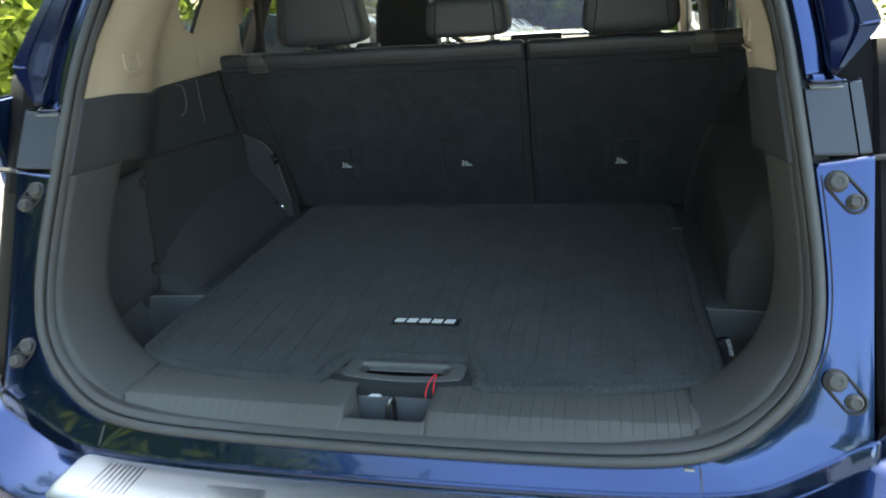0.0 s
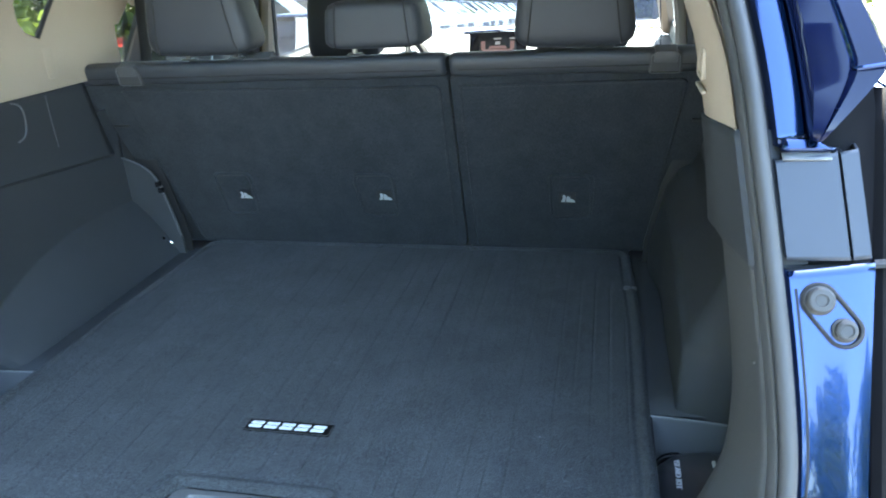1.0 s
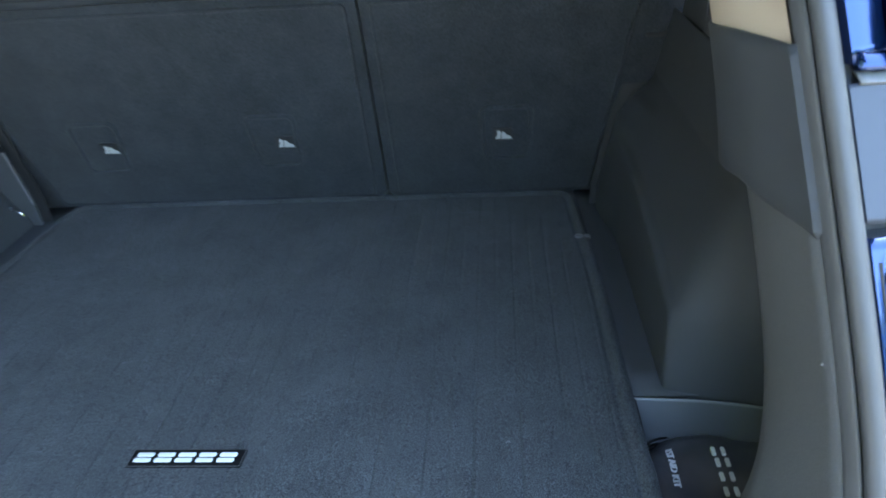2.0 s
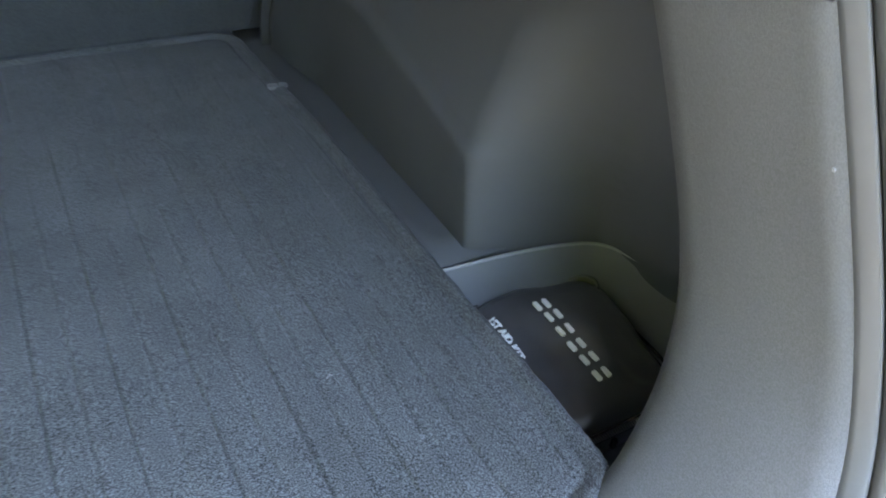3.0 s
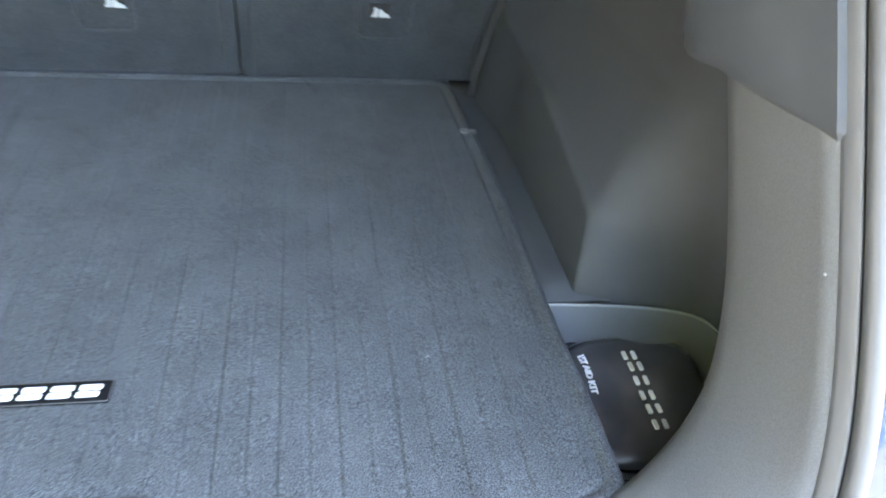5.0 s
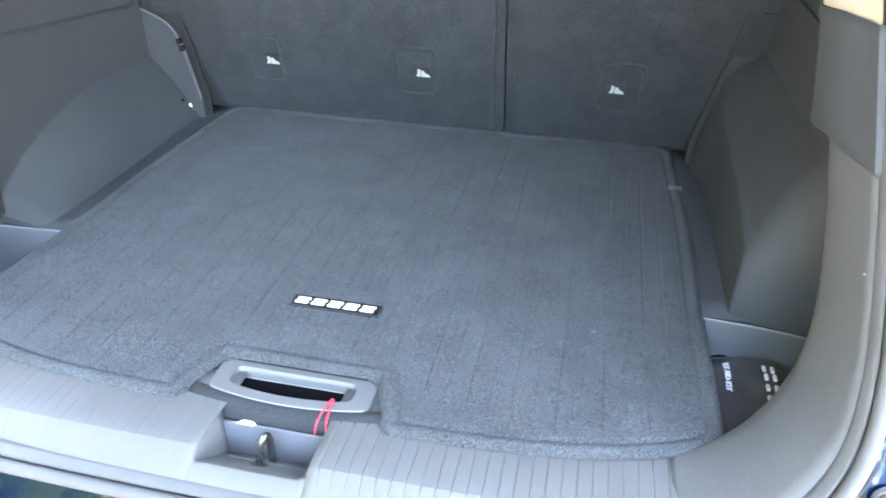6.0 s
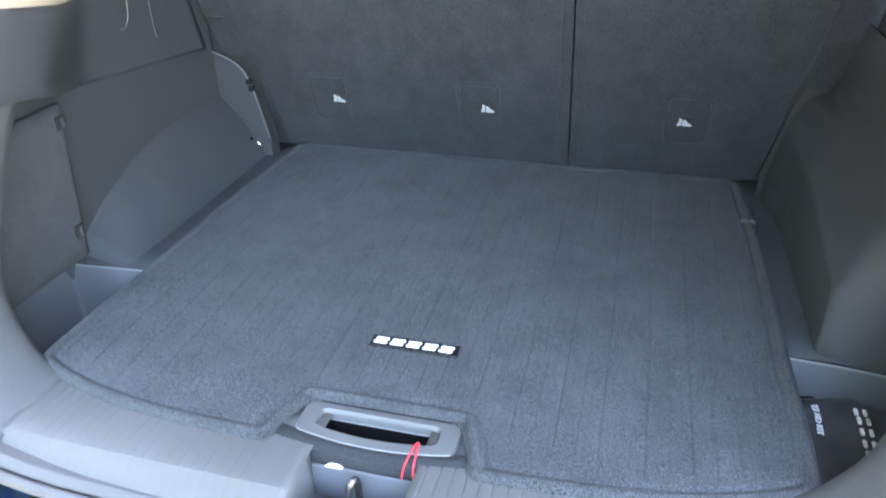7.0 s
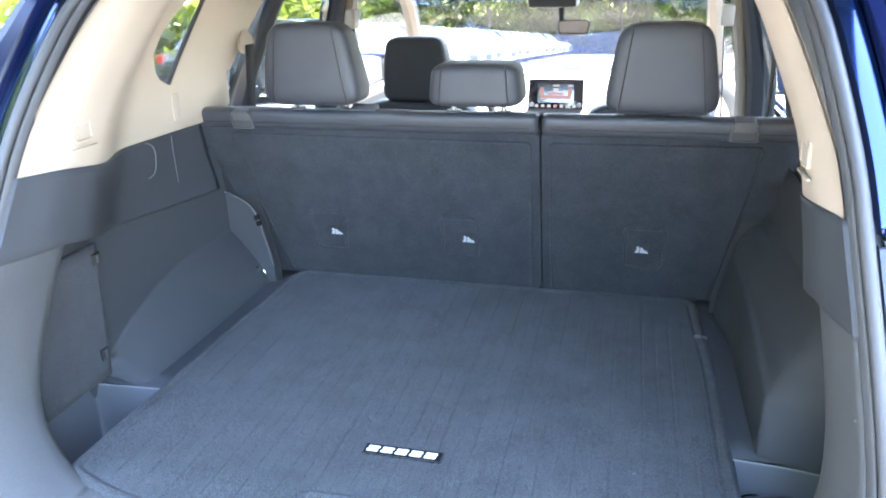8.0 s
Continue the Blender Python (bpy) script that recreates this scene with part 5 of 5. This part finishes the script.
for side in (1, -1):
    skin = []
    for z, x in ((0.26, 0.80), (0.34, 0.855), (0.55, 0.885), (0.72, 0.893), (0.86, 0.880), (0.96, 0.862), (1.00, 0.835), (1.02, 0.785)):
        skin.append([(side * (x - 0.09 * step((y - 2.9) / 0.7) - 0.04 * step((0.25 - y) / 0.35)), y, z) for y in np.linspace(0.13, 3.55, 40)])
    sheet("side_skin", skin, M_BLUE, car_body, 0.004, "metallic blue doors and wings", sharp=40)
    for y in (0.62, 1.02, 1.78, 2.62):
        part("door_gap", tube(bmesh.new(), [(side * x, y + 0.04 * (z - 0.6), z) for z, x in ((0.36, 0.860), (0.55, 0.8855), (0.72, 0.8935), (0.86, 0.8805), (0.96, 0.8625))], 0.003, 5), M_BLACK, car_body)
    for y in (1.12, 1.90):
        part("door_handle", tube(bmesh.new(), smooth_line([(side * 0.872, y, 0.885), (side * 0.905, y + 0.02, 0.890), (side * 0.905, y + 0.15, 0.892), (side * 0.870, y + 0.17, 0.890)], 2), 0.011, 8), M_BLUE, car_body, "blue door handle")
    for y in (0.42, 3.10):
        wm_ = Matrix.Translation((side * 0.80, y, 0.35)) @ pose(0, 0, 0, 0, 90, 0)
        wh = part("wheel", lathe(bmesh.new(), [(0.24, -0.11), (0.34, -0.11), (0.355, -0.07), (0.355, 0.07), (0.34, 0.11), (0.24, 0.11)], 36, wm_), M_TYRE, car_body, "black tyre on an alloy rim")
        rim_bm = lathe(bmesh.new(), [(0.07, 0.0), (0.07, side * 0.112)], 16, wm_)
        for k in range(5):
            q = 2 * math.pi * k / 5
            tube(rim_bm, [wm_ @ Vector((0.04 * math.cos(q), 0.04 * math.sin(q), side * 0.105)), wm_ @ Vector((0.245 * math.cos(q), 0.245 * math.sin(q), side * 0.105))], 0.028, 6)
        part("rim", rim_bm, M_ALLOY, wh)
    part("headlight", add_box(bmesh.new(), (min(side * 0.48, side * 0.76), 3.40, 0.72), (max(side * 0.48, side * 0.76), 3.56, 0.82), 0.03, 3), M_CHROME, car_body)
hood = [[(x, y, 0.985 - 0.09 * ((y - 2.68) / 0.9) ** 2 - 0.05 * (x / 0.78) ** 2) for x in np.linspace(-0.80 + 0.10 * step((y - 3.0) / 0.6), 0.80 - 0.10 * step((y - 3.0) / 0.6), 15)] for y in np.linspace(2.70, 3.58, 14)]
sheet("hood", hood, M_BLUE, car_body, 0.004, "metallic blue engine hood")
nose = [[(x, 3.58 + d - 0.14 * (x / 0.8) ** 4, z) for x in np.linspace(-0.78, 0.78, 17)] for z, d in ((0.86, 0.0), (0.76, 0.05), (0.60, 0.09), (0.42, 0.10), (0.28, 0.03))]
sheet("front_bumper", nose, M_BLUE, car_body, 0.004, "metallic blue front bumper")
part("grille", add_box(bmesh.new(), (-0.42, 3.60, 0.48), (0.42, 3.69, 0.74), 0.02), M_BLACK, car_body)

# dashboard with touch screen
dash = thing("dashboard", "black and beige dashboard with a touch screen", "dashboard")
sheet("top", [[(x, y, z - 0.02 * (x / 0.7) ** 2) for y, z in ((1.95, 0.70), (1.93, 0.86), (1.96, 0.93), (2.05, 0.955), (2.4, 0.97), (2.72, 0.975))] for x in np.linspace(-0.70, 0.70, 15)], M_PLASTIC, dash, 0.01)
scr = Matrix.Translation((0.032, 2.02, 0.996)) @ pose(0, 0, 0, 78, 0, 0)
sc = part("screen_bezel", prism(bmesh.new(), rounded([(-0.112, -0.062), (0.112, -0.062), (0.108, 0.062), (-0.108, 0.062)], 0.008, 3), -0.015, 0.0, 0.002, 2, scr), M_GLOSS, dash)
M_SCREEN = glow("screen_glow", (0.75, 0.42, 0.40), 0.012)
M_ICON = glow("screen_icon_glow", (0.85, 0.85, 0.9), 0.013)
part("display", prism(bmesh.new(), rounded([(-0.072, -0.030), (0.072, -0.030), (0.072, 0.044), (-0.072, 0.044)], 0.003, 2), 0.0, 0.0012, 0, 2, scr), M_GLOSS, sc)
part("map_area", prism(bmesh.new(), rounded([(-0.060, -0.016), (0.060, -0.016), (0.060, -0.002), (-0.060, -0.002)], 0.003, 2), 0.0012, 0.0018, 0, 2, scr), M_SCREEN, sc, "lit pinkish strip of the picture")
part("upper_area", prism(bmesh.new(), rounded([(-0.036, 0.000), (0.036, 0.000), (0.030, 0.010), (-0.030, 0.010)], 0.003, 2), 0.0012, 0.0018, 0, 2, scr), M_SCREEN, sc, "lit pinkish strip of the picture")
for x, y, w_, h_ in ((-0.056, 0.012, 0.008, 0.016), (0.056, 0.012, 0.008, 0.014), (0.0, 0.020, 0.010, 0.006), (0.0, 0.036, 0.014, 0.003), (0.056, 0.036, 0.010, 0.003)):
    part("icon", prism(bmesh.new(), rounded([(x - w_, y - h_), (x + w_, y - h_), (x + w_, y + h_), (x - w_, y + h_)], 0.002, 2), 0.0012, 0.0018, 0, 2, scr), M_ICON if h_ < 0.012 else M_SCREEN, sc)
for k in range(7):
    x = -0.075 + k * 0.025
    part("key", prism(bmesh.new(), rounded([(x - 0.007, -0.050), (x + 0.007, -0.050), (x + 0.007, -0.038), (x - 0.007, -0.038)], 0.002, 2), 0.0, 0.002, 0, 2, scr), M_ICON if k != 3 else M_SCREEN, sc)
for x in (-0.094, 0.094):
    part("knob", lathe(bmesh.new(), [(0.010, 0), (0.010, 0.010), (0.008, 0.012)], 14, scr @ Matrix.Translation((x, -0.040, 0))), M_STEEL, sc)
wheel = thing("steering_wheel", "black leather steering wheel", "steering wheel")
wm = Matrix.Translation((-0.37, 1.80, 0.93)) @ pose(0, 0, 0, 65, 0, 0)
part("rim", tube(bmesh.new(), [wm @ Vector((0.185 * math.cos(a), 0.185 * math.sin(a), 0)) for a in np.linspace(0, 2 * math.pi, 37)[:-1]], 0.015, 8, closed=True), M_LEATHER, wheel)
part("hub", lathe(bmesh.new(), [(0.07, -0.03), (0.075, 0.0), (0.05, 0.02)], 18, wm), M_LEATHER, wheel)
for a in (0, 180, 270):
    part("spoke", tube(bmesh.new(), [wm @ Vector((0.05 * math.cos(radians(a)), 0.05 * math.sin(radians(a)), 0)), wm @ Vector((0.18 * math.cos(radians(a)), 0.18 * math.sin(radians(a)), 0))], 0.014, 6), M_STEEL, wheel)
part("column", tube(bmesh.new(), [wm @ Vector((0, 0, -0.02)), wm @ Vector((0, 0, -0.25))], 0.035, 10), M_BLACK, wheel)
mirror = thing("interior_mirror", "interior mirror hanging from the windscreen top", "mirror")
mm = Matrix.Translation((0.105, 1.86, 1.268)) @ pose(0, 0, 0, 76, 0, 0)
part("housing", prism(bmesh.new(), rounded([(-0.055, -0.026), (0.055, -0.026), (0.060, 0.026), (-0.060, 0.026)], 0.014, 4), -0.02, 0.0, 0.004, 2, mm), M_BLACK, mirror)
part("glass", prism(bmesh.new(), rounded([(-0.050, -0.021), (0.050, -0.021), (0.054, 0.021), (-0.054, 0.021)], 0.012, 4), 0.0, 0.001, 0, 2, mm), M_CHROME, mirror, "silvered mirror glass")
part("stalk", tube(bmesh.new(), [(0.06, 1.88, 1.27), (0.055, 1.90, 1.34), (0.05, 1.93, 1.46)], 0.010, 8), M_BLACK, mirror)
part("camera_cover", add_box(bmesh.new(), (-0.06, 1.84, 1.337), (0.115, 1.99, 1.40), 0.012), M_PLASTIC, mirror)


def front_seat(x):
    s = thing("front_seat", "black leatherette front seat", "seat", "front seats")
    bm = soft_block(0.50, 0.16, 0.66, 0.86, 0.35, 32, 20, -0.16)
    bmesh.ops.translate(bm, vec=(x, 1.66, 0.40), verts=bm.verts)
    part("backrest", bm, M_LEATHER, s, sharp=60)
    bm = soft_block(0.52, 0.52, 0.16, 0.95, 0.35, 32, 12)
    bmesh.ops.translate(bm, vec=(x, 1.90, 0.40), verts=bm.verts)
    part("cushion", bm, M_LEATHER, s, sharp=60)
    box("base", (x - 0.2, 1.70, 0.34), (x + 0.2, 2.1, 0.45), M_BLACK, s, 0.01)
    bm = soft_block(0.250, 0.11, 0.215, 0.80, 0.32, 32, 16, -0.02)
    bmesh.ops.translate(bm, vec=(x, 1.50, 1.055), verts=bm.verts)
    part("headrest", bm, M_LEATHER, s, sharp=60)
    for d in (-0.05, 0.05):
        part("post", tube(bmesh.new(), [(x + d, 1.50, 1.0), (x + d, 1.50, 1.09)], 0.006, 8), M_CHROME, s)


front_seat(-0.385)
front_seat(0.385)

# ---- outdoors ----
def ground_z(x, y):
    return -0.09 * max(0.0, y - 2.5)


gy = np.concatenate([np.linspace(-60, 2, 20), np.linspace(2.5, 50, 40), np.array([70.0, 120.0, 300.0, 900.0])])
gx = np.concatenate([[-900, -300, -100], np.linspace(-60, 60, 31), [100, 300, 900]])
ground = sheet("ground", [[(x, y, ground_z(x, y)) for x in gx] for y in gy], M_ASPHALT)
tagged(ground, "pale sunlit asphalt parking lot", "ground", kind="structure")


def parked_car(x, y, turn, paint, label, scale=1.0, group="parked cars"):
    c = thing("parked_car", label, "car", group)
    body_out = rounded([(-2.25, 0.30), (2.25, 0.30), (2.28, 0.70), (2.05, 0.86), (1.15, 0.98), (-1.85, 1.02), (-2.25, 0.90)], 0.12, 4)
    lay = Matrix(((1, 0, 0, 0), (0, 0, 1, -0.90), (0, 1, 0, 0), (0, 0, 0, 1)))
    bm = prism(bmesh.new(), body_out, 0.0, 1.80, 0.10, 3, lay)
    part("body", bm, paint, c)
    cab = [(-1.95, 1.00), (1.10, 0.98), (0.35, 1.50), (-0.2, 1.56), (-1.25, 1.55), (-1.60, 1.45)]
    bm = bmesh.new()
    prism(bm, rounded(cab, 0.08, 3), 0.0, 1.60, 0.14, 3, Matrix.Translation((0, 0.10, 0)) @ lay)
    part("cabin", bm, M_CARGLASS, c, "dark glazed cabin")
    roof = rounded([(-1.55, 1.46), (0.36, 1.49), (-0.2, 1.585), (-1.25, 1.575)], 0.04, 3)
    part("roof", prism(bmesh.new(), roof, 0.0, 1.44, 0.05, 2, Matrix.Translation((0, 0.18, 0)) @ lay), paint, c)
    for s in (-0.81, 0.81):
        for a, b in (((1.08, 0.98), (0.33, 1.50)), ((-0.45, 1.0), (-0.50, 1.54)), ((-1.45, 1.0), (-1.50, 1.50))):
            part("pillar", tube(bmesh.new(), [(a[0], s, a[1]), (b[0], s * 0.93, b[1])], 0.045, 6), paint, c)
        for wx_ in (-1.42, 1.42):
            wm_ = Matrix.Translation((wx_, s * 1.03, 0.34)) @ pose(0, 0, 0, 90, 0, 0)
            ty = part("tyre", lathe(bmesh.new(), [(0.22, -0.10), (0.33, -0.10), (0.34, -0.06), (0.34, 0.06), (0.33, 0.10), (0.22, 0.10)], 24, wm_), M_TYRE, c)
            hub = lathe(bmesh.new(), [(0.06, -0.105), (0.06, 0.105)], 12, wm_)
            for k in range(5):
                q = 2 * math.pi * k / 5
                tube(hub, [wm_ @ Vector((0.03 * math.cos(q), 0.03 * math.sin(q), 0.103 * -s / abs(s))), wm_ @ Vector((0.225 * math.cos(q), 0.225 * math.sin(q), 0.103 * -s / abs(s)))], 0.025, 6)
            part("rim", hub, M_ALLOY, ty)
        part("side_mirror", add_box(bmesh.new(), (0.75, min(s * 1.10, s * 1.28), 0.98), (0.95, max(s * 1.10, s * 1.28), 1.12), 0.03), paint, c)
        part("headlight", add_box(bmesh.new(), (2.02, min(s * 0.65, s * 1.0), 0.68), (2.20, max(s * 0.65, s * 1.0), 0.80), 0.03), M_CHROME, c)
        part("tail_light", add_box(bmesh.new(), (-2.262, min(s * 0.7, s * 1.05), 0.75), (-2.10, max(s * 0.7, s * 1.05), 0.92), 0.03), M_CARRED, c)
    part("grille", add_box(bmesh.new(), (2.20, -0.5, 0.42), (2.285, 0.5, 0.66), 0.02), M_BLACK, c)
    slope = math.degrees(math.atan(0.09)) if y > 2.5 else 0
    c.matrix_basis = Matrix.Translation((x, y, ground_z(x, y))) @ pose(0, 0, 0, -slope, 0, 0) @ pose(0, 0, 0, 0, 0, turn) @ Matrix.Diagonal((scale, scale, scale, 1))
    return c


slope = -math.degrees(math.atan(0.09))
first_white = parked_car(-7.7, 16.2, -3, M_CARWHITE, "white car parked in a sunlit row", 1.06, group="row of white cars")
for k in range(1, 19):
    x, y = -7.7 + 0.12 * math.sin(k * 2.3), 16.2 + 2.95 * k
    copy_thing(first_white, Matrix.Translation((x, y, ground_z(x, y))) @ pose(0, 0, 0, slope, 0, 0) @ pose(0, 0, 0, 0, 0, -3 + 2 * math.sin(k * 1.7)) @ Matrix.Diagonal((1.06, 1.06, 1.06 + 0.08 * math.sin(k * 3.1), 1)))
grey = parked_car(-6.9, 13.4, 62, M_CARGREY, "dark grey car parked at the end of the row", group="dark cars")
copy_thing(grey, Matrix.Translation((5.0, 5.5, ground_z(5, 5.5))) @ pose(0, 0, 0, slope, 0, 0) @ pose(0, 0, 0, 0, 0, 95))
parked_car(-5.2, -3.5, 100, M_CARWHITE, "white car parked behind the hatch", group="")


def tree(x, y, h, seed, label):
    rnd = random.Random(seed)
    t = thing("tree", label, "tree", "trees round the lot")
    z0 = ground_z(x, y) - 0.05
    bm = bmesh.new()
    tube(bm, [(x, y, z0), (x + 0.1, y, z0 + h * 0.25), (x - 0.1, y + 0.1, z0 + h * 0.55), (x, y, z0 + h * 0.8)], [0.22, 0.17, 0.11, 0.04], 8)
    tips = []
    for k in range(10):
        a, r = rnd.uniform(0, 6.28), h * rnd.uniform(0.16, 0.34)
        zb = z0 + h * rnd.uniform(0.18, 0.6)
        tip = Vector((x + r * math.cos(a), y + r * math.sin(a), zb + h * rnd.uniform(0.08, 0.28)))
        tube(bm, [(x, y, zb), tuple((Vector((x, y, zb)) + tip) / 2 + Vector((0, 0, 0.15))), tuple(tip)], [0.08, 0.05, 0.02], 6)
        tips.append(tip)
    part("trunk", bm, M_BARK, t)
    verts, faces = [], []
    for tip in tips + [Vector((x, y, z0 + h * 0.85)), Vector((x, y, z0 + h * 0.7))]:
        for q in range(12):
            c = tip + Vector([rnd.gauss(0, h * 0.085) for _ in range(3)])
            for k in range(84):
                p = c + Vector([rnd.gauss(0, h * 0.028) for _ in range(3)])
                d, e = Vector([rnd.gauss(0, 1) for _ in range(3)]).normalized(), Vector([rnd.gauss(0, 1) for _ in range(3)]).normalized()
                s = rnd.uniform(0.10, 0.21) * h / 7
                i = len(verts)
                verts += [p - d * s, p + e * s * 0.5, p + d * s, p - e * s * 0.5]
                faces.append((i, i + 1, i + 2, i + 3))
    me = bpy.data.meshes.new("crown")
    me.from_pydata([tuple(v) for v in verts], [], faces)
    link_mesh("crown", me, M_LEAF, t)


# those at negative y are unseen, added to block low sky and darken paint reflections
spots = [(-26, 60, 11), (-20, 68, 11), (-13.5, 72, 12), (-7, 76, 11), (-1, 74, 12), (4.5, 70, 11), (10, 66, 11), (17, 58, 11), (-15, 40, 10), (-17, 28, 10), (-15, 17, 9), (-12.5, 8, 9), (-12, 2, 10), (-10.5, -4, 12), (-11, -10, 12), (15, 20, 9), (14, 8, 8), (14, -4, 11), (0.5, -23, 9), (-6, -21, 10), (7, -22, 9), (13, -19, 9), (-13, -19, 11), (-8.0, -6.0, 11), (-8.5, -8.5, 12)]
for k, (x, y, h) in enumerate(spots):
    tree(x, y, h, 10 + k, "broad green tree in sunlight at the lot edge")
rnd = random.Random(5)
verts, faces = [], []
# the third belt, behind the car, is likewise an unseen blocker of low sky
belts = [((-30, 80), (24, 78), 3.4), ((-12.5, -9), (-13.5, 34), 1.6), ((-14, -19), (15, -20), 2.0), ((15, -12), (15, 20), 1.3)]
for k in range(80000):
    (xa, ya), (xb, yb), tall = belts[0 if k % 8 > 3 else k % 4]
    u = rnd.random()
    x, y = xa + (xb - xa) * u + rnd.gauss(0, 0.6), ya + (yb - ya) * u + rnd.gauss(0, 0.6) + 0.8 * math.sin(9 * u)
    p = Vector((x, y, ground_z(x, y) + abs(rnd.gauss(0, tall * (0.7 + 0.5 * math.sin(23 * u) ** 2)))))
    d, e = Vector([rnd.gauss(0, 1) for _ in range(3)]).normalized(), Vector([rnd.gauss(0, 1) for _ in range(3)]).normalized()
    s = rnd.uniform(0.18, 0.38)
    i = len(verts)
    verts += [tuple(p - d * s), tuple(p + e * s * 0.6), tuple(p + d * s), tuple(p - e * s * 0.6)]
    faces.append((i, i + 1, i + 2, i + 3))
me = bpy.data.meshes.new("hedge")
me.from_pydata(verts, [], faces)
tagged(link_mesh("hedge", me, M_LEAF), "low green shrubs along the lot edge", "shrubs", kind="stuff")
